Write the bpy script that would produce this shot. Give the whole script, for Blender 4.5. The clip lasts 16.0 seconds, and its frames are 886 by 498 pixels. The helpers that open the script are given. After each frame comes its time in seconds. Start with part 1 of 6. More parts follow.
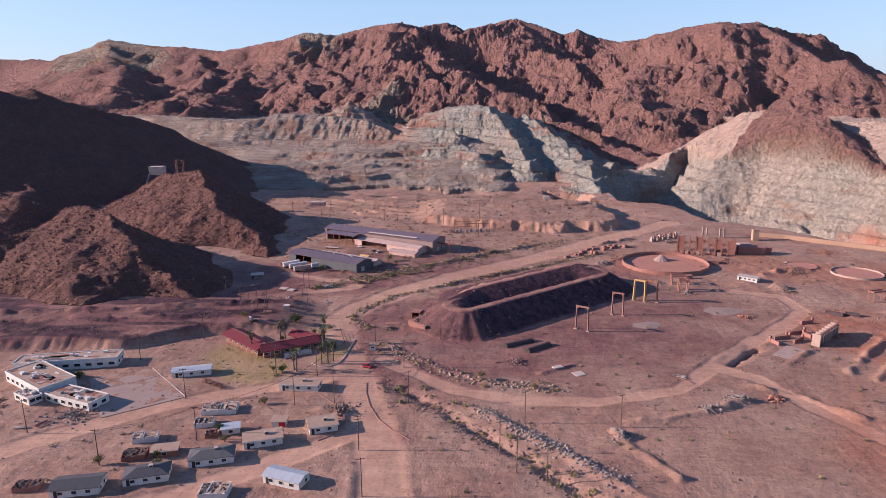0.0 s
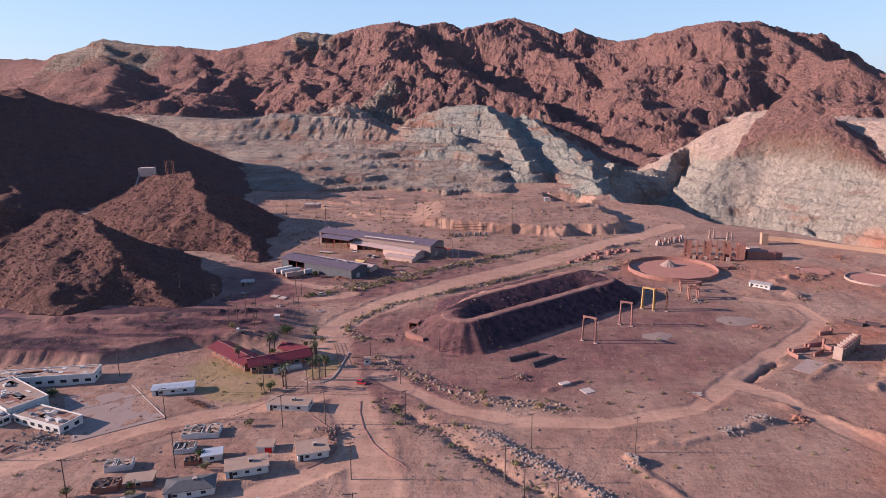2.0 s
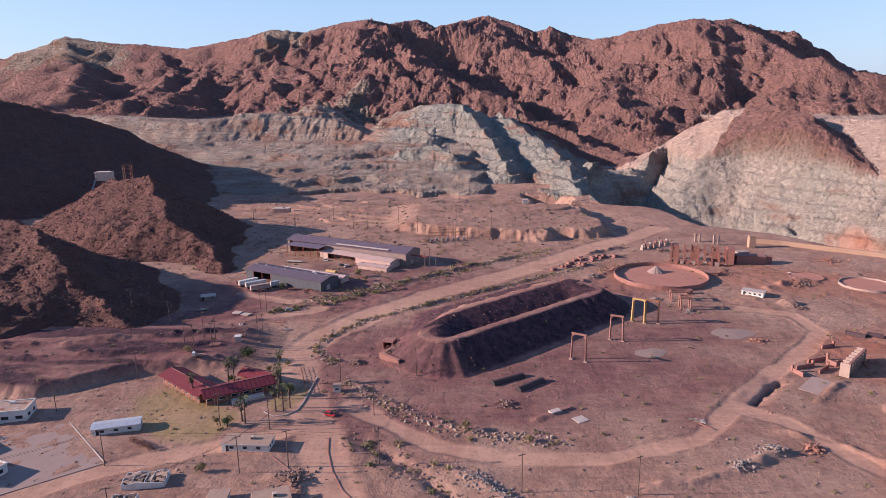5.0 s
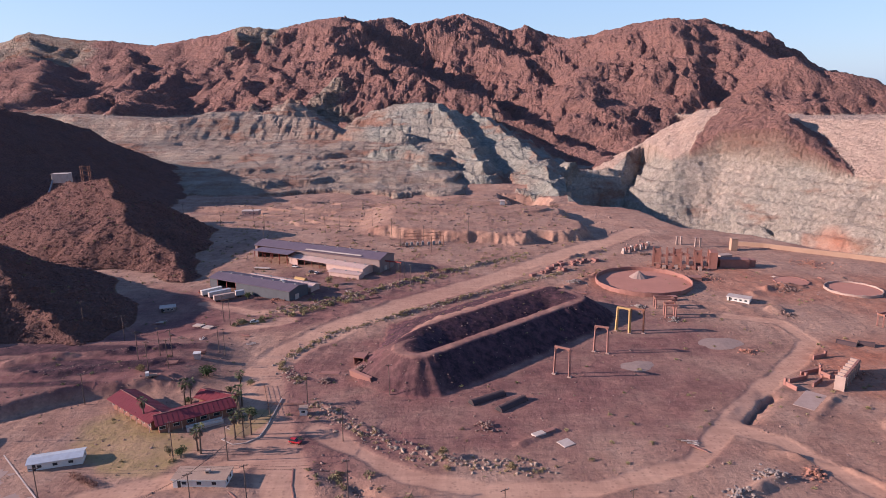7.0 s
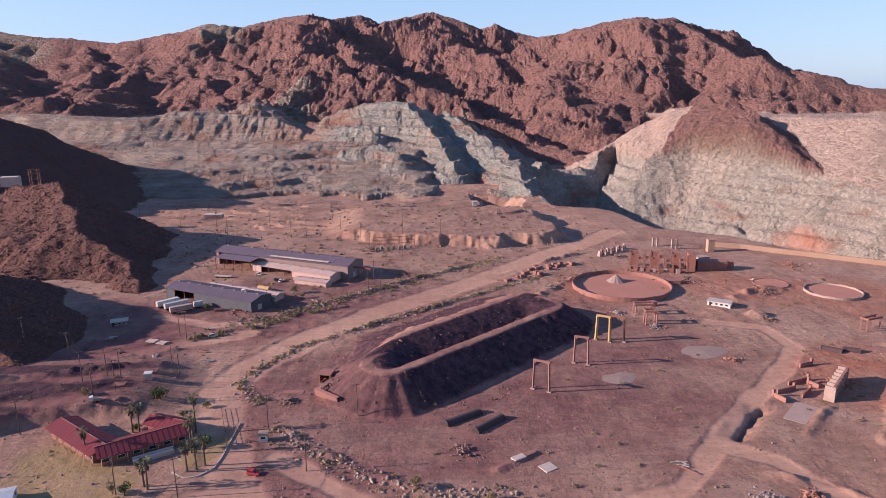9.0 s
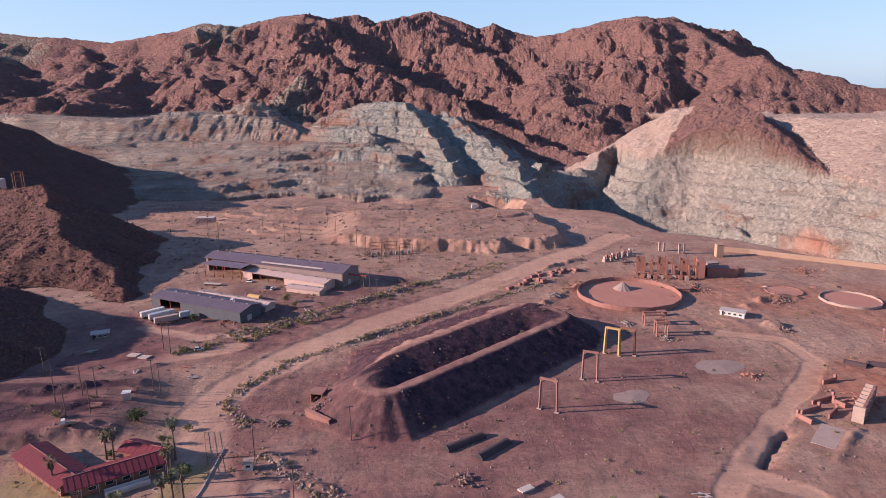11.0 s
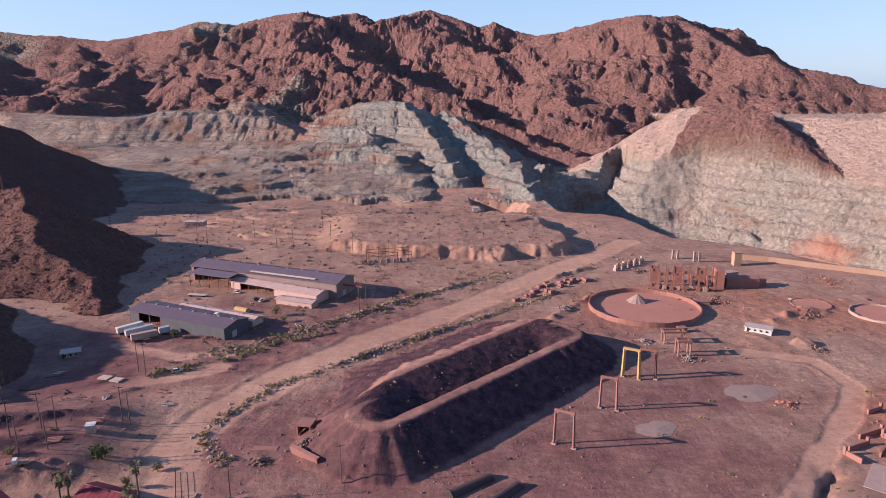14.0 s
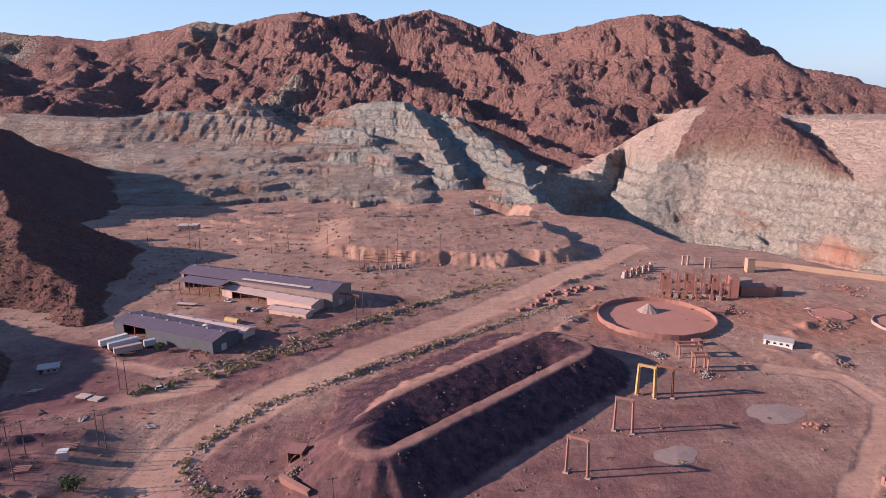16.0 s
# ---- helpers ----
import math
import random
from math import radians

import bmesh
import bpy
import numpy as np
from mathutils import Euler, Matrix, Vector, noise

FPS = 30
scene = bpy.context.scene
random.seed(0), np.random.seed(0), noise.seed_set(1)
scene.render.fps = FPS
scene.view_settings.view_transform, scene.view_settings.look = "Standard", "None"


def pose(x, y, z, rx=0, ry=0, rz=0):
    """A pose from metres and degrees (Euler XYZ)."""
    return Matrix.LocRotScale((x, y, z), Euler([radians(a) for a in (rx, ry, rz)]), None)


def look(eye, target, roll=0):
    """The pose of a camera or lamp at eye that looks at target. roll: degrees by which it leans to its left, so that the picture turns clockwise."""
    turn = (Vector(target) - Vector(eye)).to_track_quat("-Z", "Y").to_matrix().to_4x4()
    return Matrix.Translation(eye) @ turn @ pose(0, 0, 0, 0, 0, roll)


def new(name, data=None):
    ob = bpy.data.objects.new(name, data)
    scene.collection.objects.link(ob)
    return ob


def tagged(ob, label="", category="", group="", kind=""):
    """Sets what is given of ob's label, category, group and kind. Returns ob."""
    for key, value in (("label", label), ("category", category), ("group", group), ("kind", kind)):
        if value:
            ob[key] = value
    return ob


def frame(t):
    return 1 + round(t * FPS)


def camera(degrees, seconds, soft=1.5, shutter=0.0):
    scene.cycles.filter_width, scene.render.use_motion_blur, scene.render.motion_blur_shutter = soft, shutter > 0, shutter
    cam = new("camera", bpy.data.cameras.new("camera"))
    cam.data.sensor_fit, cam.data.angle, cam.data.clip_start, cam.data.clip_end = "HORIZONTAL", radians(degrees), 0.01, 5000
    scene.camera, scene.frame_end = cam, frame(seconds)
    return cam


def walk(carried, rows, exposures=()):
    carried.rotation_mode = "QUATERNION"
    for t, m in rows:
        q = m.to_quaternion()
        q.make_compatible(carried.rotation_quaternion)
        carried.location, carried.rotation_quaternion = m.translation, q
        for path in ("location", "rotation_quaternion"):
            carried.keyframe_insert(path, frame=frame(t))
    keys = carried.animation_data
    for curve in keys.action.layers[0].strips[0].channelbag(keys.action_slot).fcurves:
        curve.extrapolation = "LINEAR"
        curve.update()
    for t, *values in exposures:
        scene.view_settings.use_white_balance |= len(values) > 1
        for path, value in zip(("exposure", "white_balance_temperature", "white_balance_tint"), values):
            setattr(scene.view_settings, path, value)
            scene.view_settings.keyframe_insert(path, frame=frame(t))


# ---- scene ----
cam = camera(68.3, 16.0, soft=0.5)

PATH = [
    (0, (2.739, -3.114, 113.023), (2.591, -1.173, 112.561), -0.5),
    (0.5, (2.211, 1.26, 112.785), (2.062, 3.201, 112.324), -0.6),
    (1, (1.628, 5.746, 112.524), (1.48, 7.687, 112.063), -0.6),
    (1.5, (1.147, 10.126, 112.453), (1.003, 12.067, 111.992), -0.6),
    (2, (0.677, 14.617, 112.254), (0.537, 16.558, 111.792), -0.5),
    (2.5, (0.485, 18.891, 112.281), (0.35, 20.833, 111.82), -0.6),
    (3, (-0.03, 23.35, 112.065), (-0.155, 25.293, 111.605), -0.6),
    (3.5, (-0.395, 27.417, 112.056), (-0.509, 29.359, 111.595), -0.6),
    (4, (-0.702, 31.97, 112.295), (-0.798, 33.913, 111.831), -0.6),
    (6.5, (-1.501, 53.829, 112.245), (-1.52, 55.773, 111.776), -0.6),
    (7, (-1.004, 58.852, 112.179), (-0.998, 60.796, 111.708), -0.5),
    (7.5, (-0.739, 63.223, 111.766), (-0.706, 65.166, 111.296), -0.5),
    (8, (-0.447, 67.6, 111.773), (-0.385, 69.543, 111.301), -0.5),
    (8.5, (-0.287, 71.877, 111.781), (-0.204, 73.818, 111.306), -0.4),
    (9, (-0.457, 75.947, 111.656), (-0.365, 77.888, 111.182), -0.5),
    (11.5, (-0.378, 97.802, 110.704), (-0.278, 99.742, 110.231), -0.5),
    (12, (-0.355, 102.302, 110.355), (-0.254, 104.243, 109.883), -0.5),
    (12.5, (-0.307, 106.246, 110.393), (-0.206, 108.187, 109.92), -0.4),
    (13, (0.056, 110.734, 109.996), (0.156, 112.675, 109.524), -0.4),
    (13.5, (-0.103, 115.046, 109.817), (0.0, 116.987, 109.345), -0.4),
    (14, (-0.244, 119.099, 109.877), (-0.142, 121.04, 109.403), -0.4),
    (14.5, (-0.215, 123.363, 109.622), (-0.113, 125.304, 109.149), -0.4),
    (15, (-0.062, 127.783, 109.323), (0.04, 129.724, 108.851), -0.4),
    (15.5, (-0.15, 131.867, 109.274), (-0.047, 133.807, 108.801), -0.4),
    (16, (-0.151, 136.007, 109.185), (-0.048, 137.947, 108.713), -0.4),
]
walk(cam, [(t, look(eye, target, roll)) for t, eye, target, roll in PATH], [(0, 0.81, 6500, 28), (16, 0.81, 6500, 28)])

# world, sun, exposure
SUN_ELEVATION, SUN_AZIMUTH = 18.5, 267.5
world = bpy.data.worlds.new("world")
scene.world = world
world.use_nodes = True
wn = world.node_tree.nodes
wn.clear()
sky = wn.new("ShaderNodeTexSky")
sky.sky_type, sky.sun_disc = "NISHITA", False
sky.sun_elevation, sky.sun_rotation = radians(SUN_ELEVATION), radians(SUN_AZIMUTH)
sky.air_density, sky.dust_density, sky.ozone_density = 1.0, 0.6, 2.5
bg = wn.new("ShaderNodeBackground")
bg.inputs["Strength"].default_value = 0.089
wo = wn.new("ShaderNodeOutputWorld")
clear = wn.new("ShaderNodeMix")
clear.data_type = "RGBA"
clear.inputs[0].default_value = 0.55
clear.inputs[7].default_value = (2.7, 4.9, 7.0, 1.0)
world.node_tree.links.new(sky.outputs[0], clear.inputs[6])
# the low sky is paler and brighter than the zenith
way = wn.new("ShaderNodeTexCoord")
up = wn.new("ShaderNodeSeparateXYZ")
fall = wn.new("ShaderNodeMapRange")
fall.inputs[1].default_value, fall.inputs[2].default_value = 0.12, 0.60
deep = wn.new("ShaderNodeMix")
deep.data_type, deep.blend_type = "RGBA", "MULTIPLY"
deep.inputs[7].default_value = (0.31, 0.44, 0.69, 1.0)
world.node_tree.links.new(way.outputs["Generated"], up.inputs[0])
world.node_tree.links.new(up.outputs["Z"], fall.inputs[0])
world.node_tree.links.new(fall.outputs[0], deep.inputs[0])
world.node_tree.links.new(clear.outputs[2], deep.inputs[6])
world.node_tree.links.new(deep.outputs[2], bg.inputs[0])
world.node_tree.links.new(bg.outputs[0], wo.inputs[0])
sun = new("sun", bpy.data.lights.new("sun", "SUN"))
sun.data.energy, sun.data.angle, sun.data.color = 5.0, radians(0.6), (1.0, 0.92, 0.815)
sun.matrix_world = look((-300, -13, 300 * math.tan(radians(SUN_ELEVATION))), (0, 0, 0))

# materials


class Nodes:
    """A small writer of node materials."""

    def __init__(self, name, rough=0.9, metal=0.0):
        self.m = bpy.data.materials.new(name)
        self.m.use_nodes = True
        self.t = self.m.node_tree
        self.t.nodes.clear()
        self.bsdf = self.n("ShaderNodeBsdfPrincipled")
        self.out = self.n("ShaderNodeOutputMaterial")
        self.l(self.bsdf.outputs[0], self.out.inputs[0])
        self.set(self.bsdf, "Roughness", rough)
        self.set(self.bsdf, "Metallic", metal)
        self.set(self.bsdf, "Specular IOR Level", 0.25)

    def n(self, kind):
        return self.t.nodes.new(kind)

    def l(self, a, b):
        self.t.links.new(a, b)

    def set(self, node, key, value):
        if isinstance(value, bpy.types.NodeSocket):
            self.l(value, node.inputs[key])
        else:
            node.inputs[key].default_value = value

    def coords(self, kind="Object"):
        return self.n("ShaderNodeTexCoord").outputs[kind]

    def place(self):
        return self.n("ShaderNodeNewGeometry").outputs["Position"]

    def scaled(self, vec, s):
        k = self.n("ShaderNodeVectorMath")
        k.operation = "MULTIPLY"
        self.l(vec, k.inputs[0])
        k.inputs[1].default_value = s
        return k.outputs[0]

    def noise(self, vec, scale, detail=4.0, rough=0.6, lo=0.3, hi=0.7, distort=0.0):
        k = self.n("ShaderNodeTexNoise")
        self.l(vec, k.inputs["Vector"])
        k.inputs["Scale"].default_value, k.inputs["Detail"].default_value = scale, detail
        k.inputs["Roughness"].default_value, k.inputs["Distortion"].default_value = rough, distort
        return self.ramp(k.outputs[0], lo, hi)

    def cells(self, vec, scale, feature="F1", out="Distance", lo=0.0, hi=1.0):
        k = self.n("ShaderNodeTexVoronoi")
        k.feature = feature
        self.l(vec, k.inputs["Vector"])
        k.inputs["Scale"].default_value = scale
        return self.ramp(k.outputs[out], lo, hi)

    def ramp(self, v, lo, hi, a=0.0, b=1.0):
        k = self.n("ShaderNodeMapRange")
        self.set(k, 0, v)
        for i, w in enumerate((lo, hi, a, b)):
            k.inputs[i + 1].default_value = w
        return k.outputs[0]

    def math(self, op, a, b=0.0):
        k = self.n("ShaderNodeMath")
        k.operation = op
        self.set(k, 0, a)
        self.set(k, 1, b)
        return k.outputs[0]

    def mix(self, f, a, b, mode="MIX"):
        k = self.n("ShaderNodeMix")
        k.data_type, k.blend_type = "RGBA", mode
        self.set(k, 0, f)
        for i, v in ((6, a), (7, b)):
            self.set(k, i, (*v, 1.0) if isinstance(v, tuple) and len(v) == 3 else v)
        return k.outputs[2]

    def attr(self, name, out="Color"):
        k = self.n("ShaderNodeAttribute")
        k.attribute_name = name
        return k.outputs[out]

    def split(self, v):
        k = self.n("ShaderNodeSeparateColor")
        self.l(v, k.inputs[0])
        return k.outputs

    def random(self):
        return self.n("ShaderNodeObjectInfo").outputs["Random"]

    def colour(self, c):
        self.set(self.bsdf, "Base Color", (*c, 1.0) if isinstance(c, tuple) else c)

    def bump(self, height, dist, strength=1.0, below=None):
        k = self.n("ShaderNodeBump")
        self.set(k, "Height", height)
        k.inputs["Distance"].default_value, k.inputs["Strength"].default_value = dist, strength
        if below is not None:
            self.l(below, k.inputs["Normal"])
        self.l(k.outputs[0], self.bsdf.inputs["Normal"])
        return k.outputs[0]


def worn(name, base, dark, rough=0.85, scale=0.6, grain=8.0, metal=0.0, bump=0.02, amount=0.6, vary=0.12):
    """A plain weathered surface: patches, fine grain, a slight difference from piece to piece."""
    w = Nodes(name, rough, metal)
    p = w.coords()
    big = w.noise(p, scale, 5, 0.65, 0.35, 0.72)
    fine = w.noise(p, grain, 4, 0.7, 0.3, 0.75)
    c = w.mix(w.math("MULTIPLY", big, amount), base, dark)
    c = w.mix(w.math("MULTIPLY", fine, amount * 0.55), c, dark)
    c = w.mix(w.ramp(w.random(), 0, 1, 0, vary), c, (0.02, 0.018, 0.016))
    w.colour(c)
    w.bump(fine, bump, 0.6)
    return w.m

WHITE = worn("white_paint", (0.68, 0.63, 0.57), (0.42, 0.35, 0.30), 0.8, 0.5, 5, amount=0.5)
TAN_ROOF = worn("tan_roof", (0.43, 0.28, 0.20), (0.27, 0.165, 0.12), 0.95, 0.35, 3)
GREY_ROOF = worn("grey_shingle", (0.13, 0.12, 0.12), (0.075, 0.07, 0.07), 0.9, 0.5, 6)
DARK_ROOF = worn("dark_shingle", (0.085, 0.08, 0.085), (0.05, 0.045, 0.05), 0.9, 0.5, 6)
BLUE_ROOF = worn("pale_metal_roof", (0.50, 0.52, 0.54), (0.36, 0.33, 0.31), 0.5, 0.5, 4, metal=0.3)
RED_ROOF = worn("red_roof", (0.205, 0.027, 0.034), (0.125, 0.026, 0.030), 0.6, 0.25, 3, amount=0.5)
BRICK = worn("brown_brick", (0.30, 0.13, 0.085), (0.18, 0.075, 0.055), 0.9, 0.8, 9)
GLASS = worn("dark_window", (0.035, 0.04, 0.045), (0.02, 0.02, 0.025), 0.15, 1.0, 4, bump=0.0)
# near-black for dark parts, and painted shade where openings are not cut
BLACK_AND_SHADE = worn("black_parts_and_shade", (0.055, 0.042, 0.040), (0.025, 0.02, 0.02), 0.95, 1.0, 4)
WOOD = worn("grey_brown_wood", (0.15, 0.095, 0.075), (0.075, 0.05, 0.042), 0.9, 1.2, 12)
RUST = worn("rusty_steel", (0.30, 0.125, 0.075), (0.15, 0.062, 0.042), 0.75, 0.7, 7, metal=0.2)
REDSTEEL = worn("red_steel", (0.34, 0.06, 0.045), (0.19, 0.05, 0.04), 0.7, 0.7, 7)
YELLOW = worn("yellow_paint", (0.50, 0.31, 0.11), (0.40, 0.20, 0.10), 0.75, 0.4, 6)
CONCRETE = worn("stained_concrete", (0.42, 0.29, 0.235), (0.27, 0.165, 0.13), 0.92, 0.3, 5)
REDCON = worn("red_dusted_concrete", (0.335, 0.155, 0.120), (0.20, 0.085, 0.068), 0.92, 0.3, 5)
MILLRED = worn("weathered_red_concrete", (0.32, 0.135, 0.100), (0.19, 0.080, 0.062), 0.92, 0.4, 5)
PALECON = worn("pale_concrete", (0.50, 0.40, 0.34), (0.36, 0.25, 0.20), 0.92, 0.3, 5)
ORANGE = worn("orange_earth", (0.40, 0.25, 0.17), (0.30, 0.165, 0.11), 0.95, 0.12, 3)
SHED_ROOF = worn("purple_grey_metal_roof", (0.20, 0.135, 0.150), (0.135, 0.095, 0.105), 0.5, 0.2, 4, metal=0.25)
SHED_WALL = worn("slate_grey_metal_wall", (0.105, 0.105, 0.115), (0.07, 0.066, 0.07), 0.6, 0.3, 4)
PINK = worn("faded_pink_metal", (0.56, 0.37, 0.305), (0.41, 0.26, 0.21), 0.7, 0.25, 4)
BROWNWALL = worn("brown_metal_wall", (0.285, 0.195, 0.17), (0.20, 0.135, 0.12), 0.65, 0.3, 4)
CARRED = worn("red_car_paint", (0.50, 0.02, 0.025), (0.36, 0.02, 0.02), 0.35, 1.0, 5, bump=0.0, amount=0.3)
TYRE = worn("black_rubber", (0.03, 0.03, 0.03), (0.02, 0.02, 0.02), 0.9)
STEEL = worn("dull_steel", (0.34, 0.32, 0.31), (0.2, 0.17, 0.16), 0.5, 0.9, 8, metal=0.5)
ROCK = worn("red_brown_rock", (0.27, 0.155, 0.12), (0.15, 0.08, 0.064), 0.95, 0.5, 3)
GREYROCK = worn("grey_rock", (0.38, 0.325, 0.285), (0.23, 0.185, 0.16), 0.95, 0.5, 3)
REDROCK = worn("rust_red_rock", (0.24, 0.082, 0.052), (0.135, 0.052, 0.038), 0.95, 0.4, 2)
DARKORE = worn("dark_ore", (0.095, 0.055, 0.053), (0.06, 0.038, 0.038), 0.95, 0.4, 2)
GRAVEL = worn("grey_gravel", (0.34, 0.225, 0.18), (0.22, 0.145, 0.12), 0.95, 0.5, 4)


def leafy(name, a, b):
    w = Nodes(name, 0.8)
    isle = w.n("ShaderNodeNewGeometry").outputs["Random Per Island"]
    p = w.place()
    c = w.mix(isle, a, b)
    c = w.mix(w.math("MULTIPLY", w.noise(p, 0.08, 3), 0.5), c, tuple(0.5 * v for v in b))
    w.colour(c)
    return w.m


GREEN_LEAF = leafy("green_leaf", (0.050, 0.068, 0.022), (0.085, 0.105, 0.035))
PALM_LEAF = leafy("palm_leaf", (0.055, 0.070, 0.026), (0.12, 0.115, 0.05))
DRY_LEAF = leafy("dry_scrub", (0.36, 0.25, 0.12), (0.22, 0.16, 0.08))
OLIVE_LEAF = leafy("olive_scrub", (0.19, 0.155, 0.07), (0.26, 0.20, 0.095))
BARK = worn("brown_bark", (0.16, 0.105, 0.075), (0.08, 0.055, 0.042), 0.9, 2, 12)


def tinted_rock(name, a, b, c):
    """Stones in one heap, each of its own shade."""
    w = Nodes(name, 0.95)
    isle = w.n("ShaderNodeNewGeometry").outputs["Random Per Island"]
    p = w.place()
    k = w.mix(isle, a, b)
    k = w.mix(w.math("MULTIPLY", w.noise(p, 1.5, 4), 0.6), k, c)
    w.colour(k)
    w.bump(w.noise(p, 3.0, 4), 0.08, 0.7)
    return w.m


STONES = tinted_rock("field_stone", (0.30, 0.185, 0.145), (0.20, 0.115, 0.09), (0.13, 0.08, 0.065))
PALE_STONES = tinted_rock("pale_stone", (0.36, 0.29, 0.25), (0.22, 0.165, 0.14), (0.14, 0.10, 0.085))
TAN_STONES = tinted_rock("tan_stone", (0.44, 0.30, 0.215), (0.28, 0.19, 0.14), (0.16, 0.11, 0.085))
RED_STONES = tinted_rock("rust_stone", (0.20, 0.088, 0.068), (0.125, 0.056, 0.046), (0.085, 0.040, 0.035))
RUBBLE_RED = tinted_rock("brick_rubble", (0.44, 0.185, 0.12), (0.30, 0.13, 0.09), (0.17, 0.09, 0.07))

# ---- the land ----


def lattice(ix, iy, seed):
    h = (ix.astype(np.int64) * 374761393 + iy.astype(np.int64) * 668265263 + seed * 982451653) & 0x7FFFFFFF
    h = ((h ^ (h >> 13)) * 1274126177) & 0x7FFFFFFF
    return ((h ^ (h >> 16)) & 0xFFFF) / 65535.0


def wave(x, y, size, seed=0):
    """Smooth noise from -1 to 1 with lumps of that size in metres."""
    x, y = x / size, y / size
    ix, iy = np.floor(x), np.floor(y)
    fx, fy = x - ix, y - iy
    ux, uy = fx * fx * fx * (fx * (fx * 6 - 15) + 10), fy * fy * fy * (fy * (fy * 6 - 15) + 10)
    a, b = lattice(ix, iy, seed), lattice(ix + 1, iy, seed)
    c, d = lattice(ix, iy + 1, seed), lattice(ix + 1, iy + 1, seed)
    return 2 * (a + (b - a) * ux + (c - a) * uy + (a - b - c + d) * ux * uy) - 1


def fbm(x, y, size, octaves=4, seed=0, gain=0.5):
    out, amp = 0.0, 1.0
    for k in range(octaves):
        out = out + amp * wave(x * 0.8 - y * 0.6 + 17 * k, x * 0.6 + y * 0.8 - 9 * k, size, seed + k)
        x, y = x * 0.8 - y * 0.6, x * 0.6 + y * 0.8
        size, amp = size * 0.5, amp * gain
    return out


def creased(x, y, size, octaves=4, seed=0, gain=0.5):
    """Sharp crests and round gullies, 0 to about 1."""
    out, amp, total = 0.0, 1.0, 0.0
    for k in range(octaves):
        out = out + amp * (1 - np.abs(fbm(x, y, size, 1, seed + 7 * k)))
        total, amp, size = total + amp, amp * gain, size * 0.5
    return out / total


def knobbly(x, y, size, octaves=4, seed=0, gain=0.5):
    """Round heads with sharp clefts between, 0 to about 1."""
    out, amp, total = 0.0, 1.0, 0.0
    for k in range(octaves):
        out = out + amp * np.minimum(1.0, 2.0 * np.abs(fbm(x, y, size, 1, seed + 7 * k)))
        total, amp, size = total + amp, amp * gain, size * 0.5
    return out / total


def step(a, b, v):
    t = np.clip((v - a) / (b - a), 0, 1)
    return t * t * (3 - 2 * t)


def along(x, y, line):
    """Distance to a polyline of (x, y, z), and the z at the nearest place on it."""
    best, height = np.full(x.shape, 1e9), np.zeros(x.shape)
    for (ax, ay, az), (bx, by, bz) in zip(line, line[1:]):
        dx, dy = bx - ax, by - ay
        t = np.clip(((x - ax) * dx + (y - ay) * dy) / max(dx * dx + dy * dy, 1e-6), 0, 1)
        d = (x - ax - t * dx) ** 2 + (y - ay - t * dy) ** 2
        near = d < best
        best, height = np.where(near, d, best), np.where(near, az + t * (bz - az), height)
    return np.sqrt(best), height


def ridge(x, y, line, slope):
    """A roof of that slope along a polyline of (x, y, z), with no steps in it."""
    best = np.full(x.shape, -1e3)
    for (ax, ay, az), (bx, by, bz) in zip(line, line[1:]):
        dx, dy = bx - ax, by - ay
        t = np.clip(((x - ax) * dx + (y - ay) * dy) / max(dx * dx + dy * dy, 1e-6), 0, 1)
        best = np.maximum(best, az + t * (bz - az) - slope * np.hypot(x - ax - t * dx, y - ay - t * dy))
    return best


def inside(x, y, ring):
    out = np.zeros(x.shape, bool)
    for (ax, ay, *_), (bx, by, *_) in zip(ring, ring[1:] + ring[:1]):
        if ay == by:
            continue
        out ^= ((ay > y) != (by > y)) & (x < (bx - ax) * (y - ay) / (by - ay) + ax)
    return out


def flat(points):
    return [(a, b, 0.0) for a, b in points]


# crests of the mountains, far to near
CREST_WEST = [(-4300, 3500, 300), (-3451, 3300, 310), (-2738, 3200, 302), (-2364, 3100, 295), (-2156, 3050, 292), (-2027, 3000, 278), (-1682, 2700, 309), (-1510, 2600, 335), (-1335, 2550, 307), (-1133, 2500, 293), (-982, 2450, 272), (-877, 2400, 287), (-735, 2350, 304)]
CREST_MIDDLE = [(-735, 2350, 304), (-639, 2300, 321), (-522, 2300, 312), (-414, 2250, 331), (-312, 2200, 339), (-244, 2250, 330), (-154, 2300, 346), (-98, 2300, 322), (-22, 2300, 338), (72, 2300, 356), (162, 2250, 322), (236, 2250, 298), (283, 2200, 308), (337, 2200, 285), (417, 2150, 262)]
CREST_EAST = [(417, 2150, 262), (444, 1900, 260), (476, 1750, 270), (542, 1700, 277), (622, 1700, 271), (662, 1600, 232), (683, 1500, 189), (681, 1430, 168), (699, 1400, 173), (740, 1390, 147), (765, 1350, 140), (808, 1330, 130), (861, 1300, 112), (1064, 1250, 98), (1600, 1150, 120)]
CRESTS = [CREST_WEST, CREST_MIDDLE, CREST_EAST]
